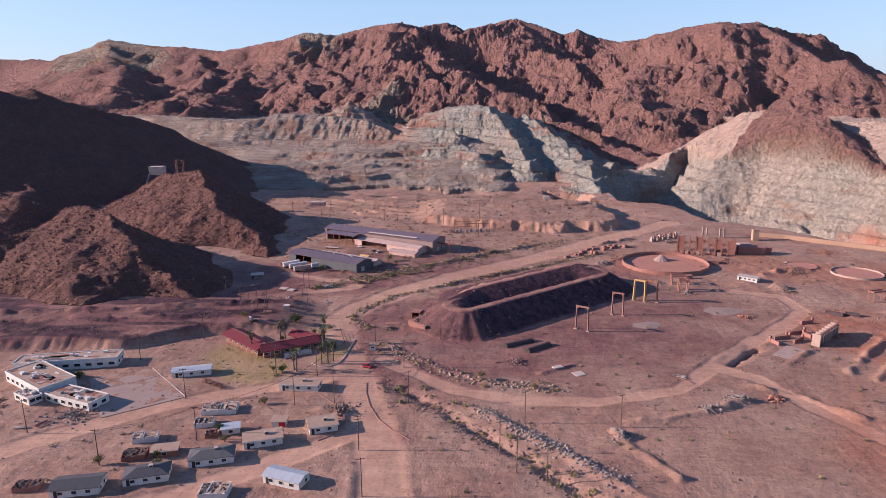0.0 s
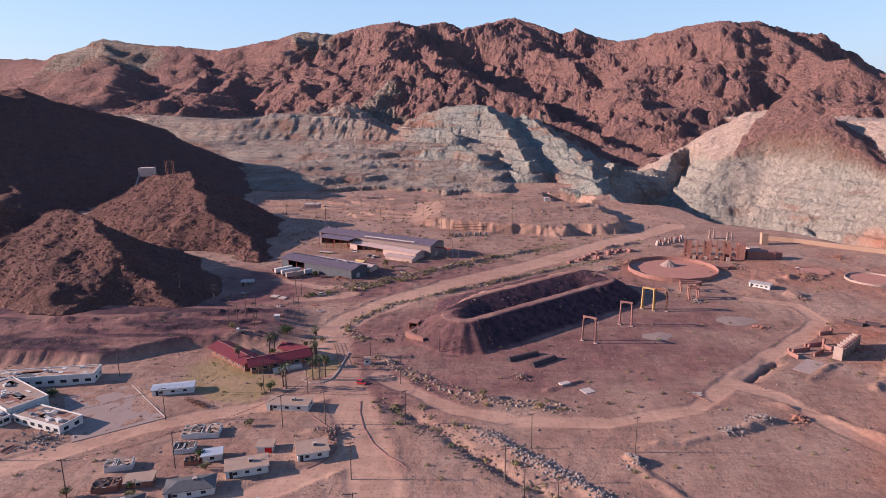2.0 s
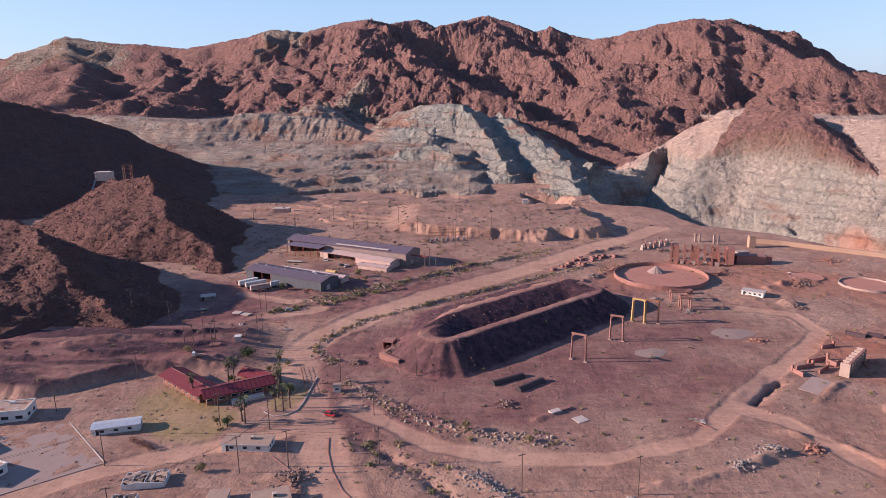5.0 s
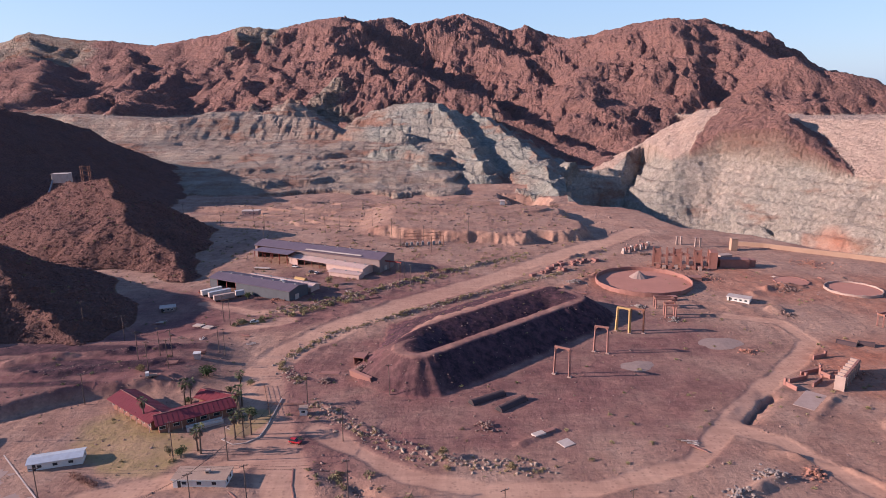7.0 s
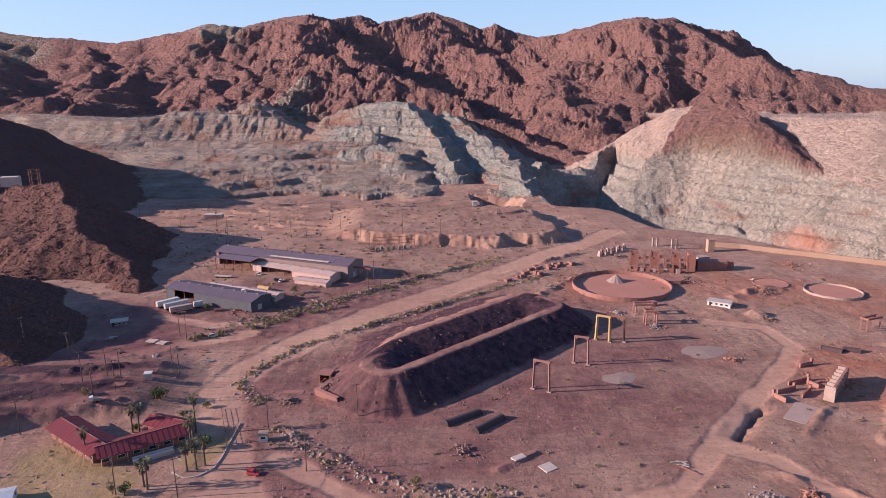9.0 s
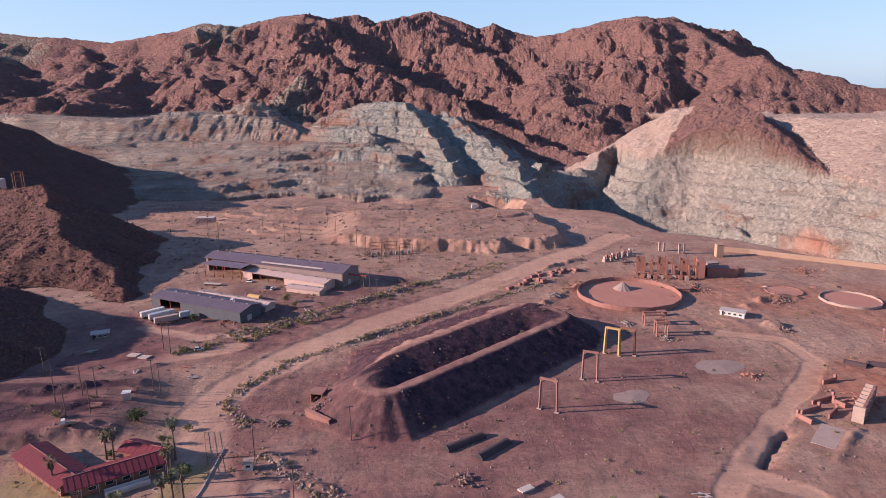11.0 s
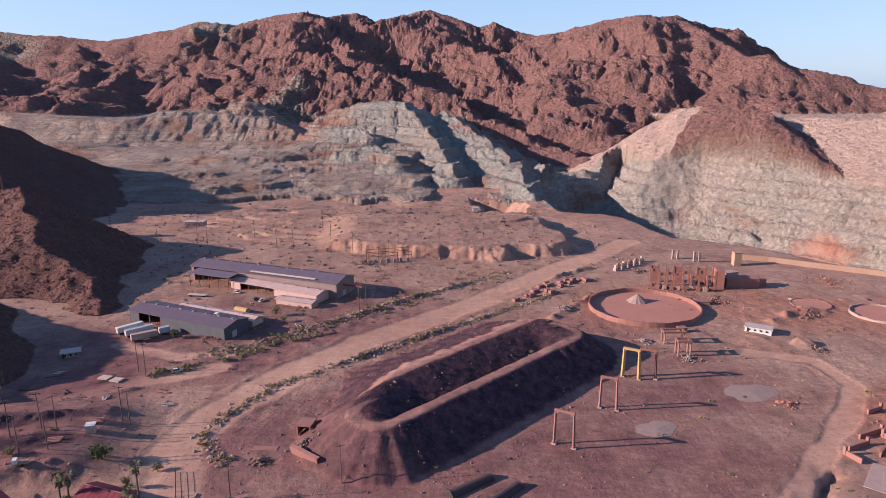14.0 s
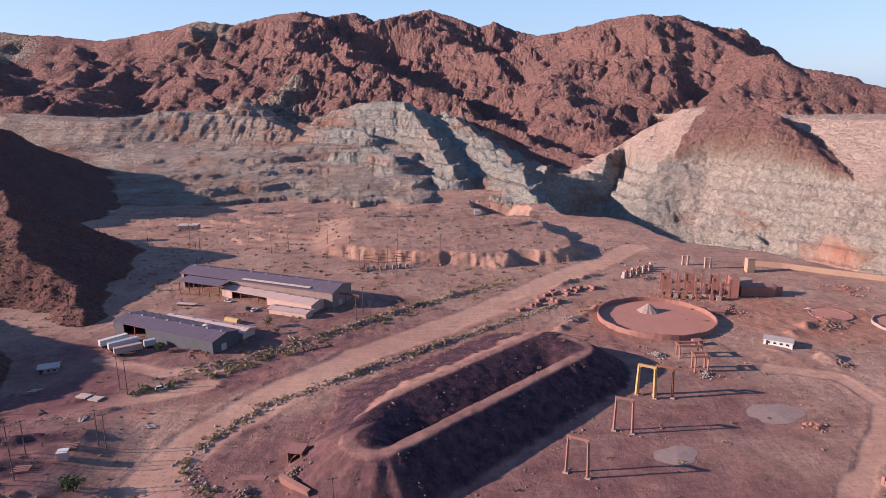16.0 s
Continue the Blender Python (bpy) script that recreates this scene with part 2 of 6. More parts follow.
SPURS_LEFT = [
    [(-1131, 2500, 283), (-895, 2150, 189), (-853, 1850, 130), (-808, 1600, 86)],
    [(-837, 2420, 289), (-814, 2200, 215), (-755, 1850, 130), (-701, 1550, 81)],
    [(-675, 2350, 318), (-502, 2000, 197), (-415, 1850, 158), (-321, 1620, 107), (-265, 1480, 73)],
    [(-820, 2150, 189), (-665, 2000, 168), (-495, 1800, 134), (-349, 1550, 84), (-280, 1440, 64)],
    [(-473, 2320, 303), (-454, 2100, 232), (-383, 1900, 171)],
    [(-1510, 2600, 330), (-1290, 2200, 215), (-1120, 1900, 140), (-990, 1650, 85)],
]
SPURS_MIDDLE = [
    [(-325, 2300, 343), (-355, 2100, 268), (-256, 1800, 196), (-185, 1690, 187), (-115, 1560, 135), (-100, 1500, 108)],
    [(-210, 2300, 338), (-173, 2050, 244), (-92, 1700, 165), (-36, 1560, 146), (-20, 1480, 118)],
    [(-36, 1560, 146), (29, 1500, 122), (88, 1420, 91), (179, 1280, 39), (251, 1150, 14), (272, 1090, 4)],
    [(76, 2300, 351), (118, 2100, 270), (196, 1900, 197), (224, 1720, 136), (276, 1520, 62), (318, 1280, 11)],
    [(286, 2250, 310), (297, 2000, 207), (329, 1800, 136), (347, 1560, 60)],
    [(-256, 1800, 196), (-290, 1650, 130), (-260, 1540, 95)],
]
SPURS_RIGHT = [
    [(463, 1950, 269), (430, 1750, 175), (428, 1500, 96), (417, 1350, 50)],
    [(524, 1800, 278), (512, 1620, 182), (505, 1450, 107), (495, 1330, 71)],
    [(636, 1720, 277), (630, 1560, 166), (609, 1420, 106)],
    [(746, 1650, 207), (719, 1480, 129), (709, 1350, 101)],
]
# crests of the old pit's benches and of the blocks left between its roads
BENCH_CRESTS = [
    (0.50, [(-131, 1400, 80), (-64, 1360, 95), (-6, 1330, 96), (22, 1220, 60), (44, 1090, 28), (57, 960, 9)]),
    (0.46, [(71, 1320, 75), (108, 1180, 43), (134, 1060, 23), (142, 970, 16), (141, 890, 3), (141, 840, -7)]),
    (0.60, [(176, 980, 12), (206, 960, 19), (240, 960, 22), (268, 975, 12)]),
    (0.55, [(-356, 1440, 75), (-308, 1430, 100), (-271, 1400, 81)]),
    (0.62, [(-93, 1080, 32), (-43, 1060, 33), (-18, 1010, 24)]),
    (0.55, [(-156, 1250, 51), (-96, 1220, 52), (-56, 1160, 41)]),
]
PIT_HILL = [(385, 1040, 79), (409, 1012, 86), (432, 965, 89), (447, 919, 80), (455, 870, 55), (453, 820, 26)]
DUMP_TOP = [(470, 960, 72), (502, 915, 72), (557, 850, 73), (700, 800, 75), (1200, 700, 80)]
PALE_CREST = [(-1000, 1420, 75), (-764, 1400, 71), (-687, 1340, 69), (-568, 1310, 64), (-497, 1290, 60), (-441, 1340, 77), (-328, 1330, 70), (-241, 1300, 62), (-174, 1240, 38), (-120, 1230, 24), (0, 1230, 10)]
HOLLOW = [(72, 744, 0), (66, 812, 0), (70, 872, 0), (118, 852, 0), (128, 800, 0), (112, 735, 0)]
LEFT_HILL = [(-844, 740, 166), (-724, 760, 150), (-634, 770, 136), (-601, 780, 120), (-579, 800, 124), (-563, 840, 108), (-535, 880, 96), (-499, 930, 78), (-462, 990, 45), (-439, 1060, 12)]
CONE_FAR = [(-318, 620, 40), (-290, 588, 44), (-268, 567, 48), (-230, 525, 32), (-190, 480, 14), (-160, 450, 3)]
CONE_NEAR = [(-440, 440, 34), (-352, 428, 44), (-325, 420, 46), (-298, 418, 34), (-268, 406, 42), (-240, 383, 38), (-214, 363, 30), (-185, 345, 15), (-165, 330, 5)]
PIT = [(242, 560, -2), (199, 591, -2), (193, 623, -2), (194, 685, -4), (181, 715, -4), (145, 733, -4), (140, 770, -6), (150, 830, -8), (162, 900, -12), (163, 950, -14), (200, 990, 4), (230, 1005, 14), (257, 1020, 20),
       (285, 1045, 12), (306, 1052, 6), (310, 1000, 14), (315, 950, 20), (377, 945, 27), (415, 900, 23), (465, 812, 15), (502, 740, 8), (640, 570, 5), (900, 420, 5), (720, 330, 0), (420, 410, 0), (304, 468, 0), (284, 486, 0)]

# the ore pile: a long mound with a hollow top
PILE_A, PILE_U, PILE_LONG = (-11.0, 310.0), (0.742, 0.670), 98.0


def pile_frame(x, y):
    rx, ry = x - PILE_A[0], y - PILE_A[1]
    return rx * PILE_U[0] + ry * PILE_U[1], rx * PILE_U[1] - ry * PILE_U[0]


ROADS = [
    (8.0, flat([(-28, 120), (-28, 162), (-33, 186), (-47, 226), (-64, 271), (-75, 308)])),
    (9.0, flat([(-75, 308), (-70, 332), (-50, 362), (-22, 396), (7, 422), (39, 452), (81, 500), (134, 552), (158, 580)])),
    (5.0, flat([(-220, 150), (-158, 179), (-142, 194), (-118, 215), (-96, 226), (-76, 235), (-55, 246)])),
    (4.5, flat([(-130, 138), (-90, 158), (-70, 174), (-54, 188), (-38, 203)])),
    (6.0, flat([(-300, 300), (-232, 314), (-189, 326), (-148, 343), (-119, 355), (-80, 372)])),
    (3.8, flat([(-45, 262), (-12, 233), (10, 225), (43, 226), (76, 238), (96, 261), (112, 280), (153, 320), (167, 338), (165, 362), (144, 372)])),
    (4.2, flat([(96, 261), (110, 250), (121, 226), (134, 203), (150, 170), (170, 120)])),
    (4.0, flat([(-130, 400), (-100, 384), (-75, 388)])),
]


BANKS = [
    (2.2, 2.6, flat([(-270, 299), (-180, 311), (-105, 330)])), (1.9, 2.4, flat([(-270, 286), (-180, 294), (-118, 311)])), (2.3, 2.6, flat([(-240, 323), (-170, 334), (-108, 354)])),
    (0.9, 1.6, flat([(-230, 278), (-150, 284), (-108, 297)])), (-1.8, 2.6, flat([(-37, 238), (-13, 215), (9, 191), (34, 163), (52, 143)])), (1.3, 1.8, flat([(-4, 219), (16, 200), (40, 174), (60, 152)])),
    (1.6, 1.5, flat([(46, 203), (50, 192), (60, 176)])), (1.7, 1.8, flat([(52, 210), (66, 214), (82, 221), (100, 230)])), (-3.4, 4.0, flat([(104, 267), (120, 283)])), (1.2, 1.5, flat([(101, 271), (117, 288)])),
    (1.3, 1.6, flat([(104, 244), (118, 236), (135, 218)])), (1.4, 1.6, flat([(128, 264), (146, 282)])), (1.6, 1.8, flat([(150, 258), (172, 282), (196, 308)])), (1.4, 1.5, flat([(158, 252), (180, 276)])),
    (1.5, 2.2, flat([(-92, 386), (-68, 398), (-38, 423), (-8, 450), (32, 484)])), (1.0, 1.4, flat([(-69, 318), (-62, 338), (-50, 356), (-30, 373), (-8, 391), (22, 414), (52, 438)])),
    (2.0, 2.2, flat([(70, 420), (82, 436), (96, 452)])), (1.6, 2.0, flat([(52, 462), (84, 490), (112, 510)])), (2.6, 5.0, flat([(150, 384), (172, 378)])), (2.4, 3.0, flat([(174, 408), (186, 418), (206, 420)])),
    (1.0, 1.4, flat([(-48, 281), (-34, 268), (-18, 253), (4, 241)])), (1.2, 2.0, flat([(-60, 214), (-46, 210), (-40, 214)])), (0.8, 1.2, flat([(24, 250), (40, 262)])), (3.8, 6.0, flat([(-290, 338), (-230, 334), (-176, 344)])),
]


def land(x, y):
    """Height and the shares of each kind of ground."""
    zone = {}
    wx, wy = x + 9 * fbm(x, y, 60, 3, 3), y + 9 * fbm(x, y, 60, 3, 4)
    small = 0.25 * fbm(x, y, 22, 3, 11) + 0.20 * fbm(x, y, 6, 3, 14, 0.6) * (0.4 + 0.6 * step(-0.2, 0.5, fbm(x, y, 70, 3, 15))) + 0.07 * fbm(x, y, 2.5, 2, 12)
    calm = step(60, 20, along(x, y, flat([(-10, 250), (60, 290), (120, 330), (90, 250)]))[0]) if y.min() < 640 else 0 * x
    calm = np.maximum(calm, step(34, 22, along(x, y, flat([(78, 190), (110, 200)]))[0])) if y.min() < 640 else calm
    small = small * (1 - 0.65 * calm)
    z = small + 0 * x
    far = step(600, 850, y)
    z = z - 11 * far + far * (2.0 * fbm(x, y, 60, 4, 13))
    # a low mesa and its scarp beyond the road
    edge = np.interp(x, [-60, -5, 48, 94, 132], [575, 552, 541, 545, 562])
    mesa = step(0, 9, y - edge + 6 * creased(x, y, 11, 3, 20) + 5 * fbm(x, y, 16, 3, 16) + 7 * fbm(x, y, 40, 2, 17)) * step(-75, -40, x) * (1 - step(108, 118, wx)) * (1 - step(640, 760, y))
    z = z + 7.5 * mesa
    # low terraces over the far flat
    tiers = fbm(x * 0.33 + 0.1 * y, y, 55, 3, 18)
    z = z + step(575, 640, y) * (1 - step(880, 960, y)) * 2.0 * (step(-0.25, -0.18, tiers) + step(0.05, 0.10, tiers) + step(0.4, 0.45, tiers) - 1.2) * (1 - step(120, 170, x))
    # yard of the old railway, a bank above the town
    yard = step(261, 269, wy * 0.4 + y * 0.6 - 26 * step(-170, -130, x) + 0.6 * fbm(x, y * 0.3, 3.2, 3, 19)) * (1 - step(-112, -84, x)) * (1 - step(328, 350, y))
    z = z + 4.4 * yard
    # mountains
    rock = np.zeros(x.shape)
    if y.max() > 880:
        mx = x + 34 * fbm(x, y, 170, 3, 21) + 13 * fbm(x, y, 48, 3, 23)
        my = y + 34 * fbm(x, y, 170, 3, 22) + 13 * fbm(x, y, 48, 3, 24)
        gully = creased(x + 0.6 * (mx - x), y + 0.6 * (my - y), 260, 3, 31, 0.5)
        knob = knobbly(mx, my, 115, 3, 36, 0.5)
        close = np.full(x.shape, 1e9)
        for line in CRESTS:
            close = np.minimum(close, along(x, y, line)[0])
        near = 0.25 + 0.75 * step(0, 90, close)
        tx, ty = x + (mx - x) * near, y + (my - y) * near
        hill = np.full(x.shape, -60.0)
        for line, slope in [(c, 0.62) for c in CRESTS] + [(s, 0.50) for s in SPURS_LEFT] + [(s, 0.56) for s in SPURS_MIDDLE] + [(s, 0.38) for s in SPURS_RIGHT]:
            hill = np.maximum(hill, ridge(tx, ty, line, slope))
        hill = hill - step(0, 90, close) * (48 * (1 - gully) + 27 * (1 - knob) - 24)
        crag = knobbly(mx, my, 44, 4, 41, 0.62) - 0.5
        hill = hill + (hill > -20) * (6 + 12.0 * step(0, 50, close)) * crag * step(0, 40, hill)
        # the red rock stands back from the top of the benches
        d, _ = along(x, y, BENCH_CRESTS[0][1])
        hill = hill - 34 * step(75, 30, d) * step(1440, 1400, y)
    else:
        hill = np.full(x.shape, -60.0)
    # pale dumps, terraces and benches of the old pit
    if y.max() > 700:
        rill = 1.7 * fbm(x, y * 0.3, 9, 3, 55)
        bx, by = x + 5 * fbm(x, y, 70, 3, 52) + rill, y + 7 * fbm(x, y, 80, 3, 53) + rill
        lobe = fbm(x, y, 150, 4, 51)
        # long terraces climbing from the flat
        ramp = np.interp(by + 34 * lobe - 20 * step(0, 120, x), [840, 870, 960, 1134, 1300, 1700], [-30, -9, 5, 25, 38, 60]) - 34 * step(0, 90, x)
        rise = (ramp + 3.2 * fbm(x * 0.3 + 0.2 * y, y, 110, 4, 56)) / 9.5
        frac = rise - np.floor(rise)
        ramp = 9.5 * (np.floor(rise) + 0.62 * step(0.70, 0.96, frac) + 0.38 * frac)
        # the smooth tipped dumps
        ridge_y = np.interp(bx, [p[0] for p in PALE_CREST], [p[1] for p in PALE_CREST])
        tip_h = np.interp(bx, [p[0] for p in PALE_CREST], [p[2] for p in PALE_CREST]) - 0.3 * np.maximum(bx, 0) - 0.2 * np.maximum(-1000 - bx, 0)
        tip_h = tip_h - np.where(by < ridge_y, 0.56 * (ridge_y - by), 0.03 * (by - ridge_y)) + 0.5 * rill
        # benched crests
        cut = np.full(x.shape, -60.0)
        for slope, line in BENCH_CRESTS:
            cut = np.maximum(cut, ridge(bx, by, line, slope))
        cut = cut + 2.5 * lobe
        rise = (cut + 1.6 * fbm(x, y, 40, 3, 57)) / 12.5
        frac = rise - np.floor(rise)
        cut = 12.5 * (np.floor(rise) + np.clip((frac - 0.34) / 0.62, 0, 1)) + 0.06 * 12.5 * frac
        pale_h = np.maximum(np.maximum(ramp, tip_h), cut) + 0.9 * fbm(x, y, 14, 4, 54, 0.65)
        cut_share = step(-6, 4, cut - np.maximum(ramp, tip_h)) * step(-160, -110, x)
    else:
        pale_h, cut_share = np.full(x.shape, -60.0), np.zeros(x.shape)
    pale = pale_h > np.maximum(hill, z)
    z = np.maximum(z, pale_h)
    rock = np.where(hill > z, 1.0, 0.0)
    z = np.maximum(z, hill)
    # a dug hollow on the flat before the benches
    if 640 < y.max() and y.min() < 900:
        d, _ = along(x + 3 * fbm(x, y, 20, 3, 58), y + 3 * fbm(x, y, 20, 3, 59), HOLLOW + HOLLOW[:1])
        z = np.where(inside(x, y, HOLLOW), z - np.clip(1.3 * d, 0, 18), z)
    # hill over the right face, and the smooth dump beside it
    h2 = ridge(x + 6 * fbm(x, y, 40, 3, 64), y + 6 * fbm(x, y, 40, 3, 65), PIT_HILL, 0.60) - 12 * (1 - creased(x, y, 42, 5, 61, 0.65)) + 6
    rock = np.where(h2 > z, 1.0, rock)
    pale = pale & ~(h2 > z)
    spill = (h2 > z) & (x < 338 + 1.0 * (y - 950) + 8 * fbm(x, y, 30, 3, 66)) & (x < 420)
    z = np.maximum(z, h2)
    d, h = along(x, y, DUMP_TOP)
    top_y = np.interp(x, [p[0] for p in DUMP_TOP], [p[1] for p in DUMP_TOP])
    h3 = np.where(y > top_y, h - 0.02 * d, h - 0.60 * d) - 0.8 * step(400, 470, -x) + 1.2 * fbm(x, y, 30, 3, 63)
    h3 = np.where(x < 452 + 4 * fbm(x, y, 25, 2, 67), -60, h3)
    dump = (h3 > z) | spill
    rock = np.where(dump, 0.0, rock)
    z = np.maximum(z, h3)
    # left hill and the two rubble cones
    rubble = creased(x, y, 9, 3, 71, 0.6) - 0.6
    heaped = np.zeros(x.shape)
    for line, slope, rough in ((LEFT_HILL, 0.50, 3.0), (CONE_FAR, 0.60, 1.6), (CONE_NEAR, 0.58, 1.6)):
        h = ridge(x + 7 * fbm(x, y, 40, 3, 72), y + 7 * fbm(x, y, 40, 3, 73), line, slope) - 4.0 * (1 - creased(x, y, 45, 3, 74)) + 1.2
        lift = step(-1, 5, h)
        h = h + rough * rubble * 1.6 * lift
        rock = np.where(h > z, 1.0, rock)
        heaped = np.where(h > z, 1.0, heaped)
        pale = pale & ~(h > z)
        z = np.maximum(z, h)
    zone["heaped"], zone["quarry"] = heaped, inside(x, y, PIT) * 1.0
    # the pit
    d, h = along(x + 5 * fbm(x, y, 40, 4, 81), y + 5 * fbm(x, y, 40, 4, 82), PIT + PIT[:1])
    hole = inside(x, y, PIT)
    wall = step(20, 60, (y - 560) + 0.55 * (x - 300))
    zp = h - 0.95 * d
    rise = (zp + 100) / 13.0
    frac = rise - np.floor(rise)
    benched = 13.0 * (np.floor(rise) + np.clip((frac - 0.36) / 0.60, 0, 1)) + 0.06 * (zp + 100 - 13 * np.floor(rise)) - 100
    zp = np.where(wall > 0.5, benched + 4.2 * (creased(x, y, 15, 4, 83, 0.65) - 0.6), zp)
    d, _ = along(x, y, flat([(392, 815), (380, 785), (362, 760)]))
    zp = zp - 9 * np.exp(-((d / 6) ** 2))
    z = np.where(hole, np.minimum(z, np.maximum(zp, -70 + 3.0 * fbm(x, y, 30, 3, 84))), z)
    rock = np.where(hole, 0.0, rock)
    dump = dump & ~hole
    # ore pile
    u, n = pile_frame(x, y)
    end = np.maximum(np.maximum(-u, u - PILE_LONG), 0)
    n_out = np.where(n > 0, np.sqrt(n * n + end * end), np.sqrt((n * (0.56 + 0.44 * step(-25, 8, -u))) ** 2 + end * end))
    fold = 0.85 * fbm(np.where(end > 0, np.arctan2(n, np.where(u < 0, u, u - PILE_LONG)) * 22, u), n * 0.05, 3.0, 3, 91)
    top = 10.0 + 1.0 * step(2, -14, n)
    mound = top - 0.64 * np.maximum(n_out - 10.0 + fold * step(10, 13, n_out), 0)
    ends = step(-4, 16, u + 0.55 * n) * step(0, 12, PILE_LONG - u)
    trough = np.clip((n + 14.5) / 17.0, 0, 1) * (1 - step(3.0, 6.0, n))
    mound = mound - 5.6 * trough * ends
    mound = mound + 0.16 * fbm(x, y, 3.5, 3, 92, 0.65)
    iron = step(-2.0, 1.0, mound)
    z = np.maximum(z, mound)
    if y.min() < 270:
        z = np.where(inside(x, y, flat([(-162, 235), (-142, 247), (-115, 221), (-138, 203)])), np.minimum(z, -0.02), z)
    # roads
    road, berm = np.zeros(x.shape), np.zeros(x.shape)
    for half, line in ROADS if y.min() < 640 else ():
        d, _ = along(x, y, line)
        d = d + 0.9 * fbm(x, y, 14, 3, 101)
        road = np.maximum(road, 1 - step(half * 0.8, half * 1.15, d))
        berm = np.maximum(berm, np.exp(-(((d - half * 1.25) / 1.1) ** 2)))
    z = z - road * (small * 0.75 + 0.2) * (np.abs(z) < 3)
    if y.min() < 640:
        z = z + 0.22 * berm * (1 - road) * np.clip(0.5 + fbm(x, y, 12, 3, 104), 0, 1.2) * (np.abs(z) < 3)
        broken = 0.45 + 0.75 * np.clip(fbm(x, y, 9, 3, 105) + 0.3, 0, 1)
        for rise, half, line in BANKS:
            d, _ = along(x + 0.8 * fbm(x, y, 7, 2, 106), y + 0.8 * fbm(x, y, 7, 2, 107), line)
            z = z + rise * broken * np.exp(-((d / half) ** 2)) * (1 - 0.8 * road)
    rim = step(2.6, 1.2, np.abs(n_out - 8.2)) * (iron > 0.9) * (n > -8)
    rim = np.maximum(rim, step(-28, -25, n) * step(-14.0, -16.0, n) * step(8.5, 9.5, mound))
    zone["road"], zone["iron"] = np.maximum(road, 0.7 * rim), iron * (1 - 0.55 * rim) * (1 - 0.09 * step(2, -10, u))
    iron = zone["iron"]
    stain = fbm(x, y, 45, 4, 111)
    d, _ = along(x, y, flat([(-40, 290), (40, 300), (90, 350)]))
    zone["iron"] = np.maximum(iron, step(85, 25, d + 26 * stain) * 0.62 * (1 - 0.6 * road) * step(-75, -62, x + 0.1 * (y - 300)))
    zone["iron"] = np.maximum(zone["iron"], yard * (0.72 + 0.28 * step(-0.3, 0.3, fbm(x * 0.2, y, 9, 3, 114))))
    d, _ = along(x, y, flat([(-150, 395), (-90, 400), (-30, 440)]))
    zone["iron"] = np.maximum(zone["iron"], 0.62 * step(60, 25, d + 18 * stain) * (1 - 0.7 * road))
    # dark soil at the hill foot, with the hill's shadow darkened in
    d, _ = along(x, y, flat([(-330, 330), (-230, 345), (-130, 362)]))
    zone["iron"] = np.maximum(zone["iron"], 0.75 * step(48, 22, d + 10 * stain))
    d, _ = along(x, y, flat([(170, 210), (210, 250), (180, 300)]))
    orange = step(55, 10, d + 20 * stain)
    d, _ = along(x, y, flat([(120, 432), (190, 420), (250, 410)]))
    orange = np.maximum(orange, 0.7 * step(60, 15, d + 25 * stain))
    d = np.hypot(x - 405, (y - 742) * 0.8) + 14 * fbm(x, y, 26, 3, 85)
    stained = step(34, 14, d) * hole
    zone["orange"] = np.maximum(orange, stained)
    zone["pale"] = np.maximum(np.maximum(pale * 1.0, hole * 1.0), dump * 1.0) * (1 - 0.75 * stained)
    if y.max() > 1450:
        for px, py, r in ((-1480, 2560, 190), (-1330, 2500, 120), (-590, 2290, 110), (-260, 1480, 70), (-420, 1480, 80), (110, 1330, 60), (-1700, 2650, 120)):
            zone["pale"] = np.maximum(zone["pale"], step(r, r * 0.7, np.hypot(x - px, (y - py) * 0.6) + 40 * fbm(x, y, 60, 3, 113)))
    zone["rock"] = rock
    d, _ = along(x, y, flat([(-112, 262), (-96, 248)]))
    lawn = step(17, 11, d + 2 * fbm(x, y, 8, 2, 112))
    d, _ = along(x, y, flat([(-70, 262), (-66, 272)]))
    zone["lawn"] = np.maximum(lawn, step(6, 4, d))
    green = np.clip(0.5 + 0.8 * fbm(x, y, 90, 3, 121), 0.15, 1)
    west_wall = hole * step(340, 300, x)
    zone["green"] = np.maximum(np.maximum(cut_share, west_wall), 0.55 * hole * step(470, 400, x)) * (0.45 + 0.55 * green) * np.maximum(pale, hole)
    zone["dump"] = dump * 1.0
    return z, zone


def spaced(parts):
    """Grid lines: (from, to, first step, last step) one after another."""
    out = [parts[0][0]]
    for a, b, s0, s1 in parts:
        v, k = a, s0
        while v < b:
            k = s0 + (s1 - s0) * (v - a) / (b - a)
            v += k
            out.append(min(v, b))
    return np.unique(np.round(np.array(out), 4))


gx = spaced([(-4600, -900, 120, 14), (-900, -330, 10, 2.4), (-330, -200, 2.0, 1.1), (-200, 200, 1.0, 1.0), (200, 330, 1.1, 2.0), (330, 540, 2.0, 2.4), (540, 900, 3.0, 10), (900, 4600, 14, 120)])
gy = spaced([(-400, 130, 40, 2.0), (130, 420, 0.95, 0.95), (420, 620, 1.0, 1.6), (620, 1050, 1.6, 2.6), (1050, 1500, 2.6, 5), (1500, 2500, 5, 9), (2500, 4700, 12, 80)])
GX, GY = np.meshgrid(gx, gy)
GZ, ZONES = np.zeros(GX.shape), {}
for first in range(0, len(gy), 40):
    block = slice(first, first + 40)
    GZ[block], shares = land(GX[block], GY[block])
    for key, share in shares.items():
        ZONES.setdefault(key, np.zeros(GX.shape, np.float32))[block] = share


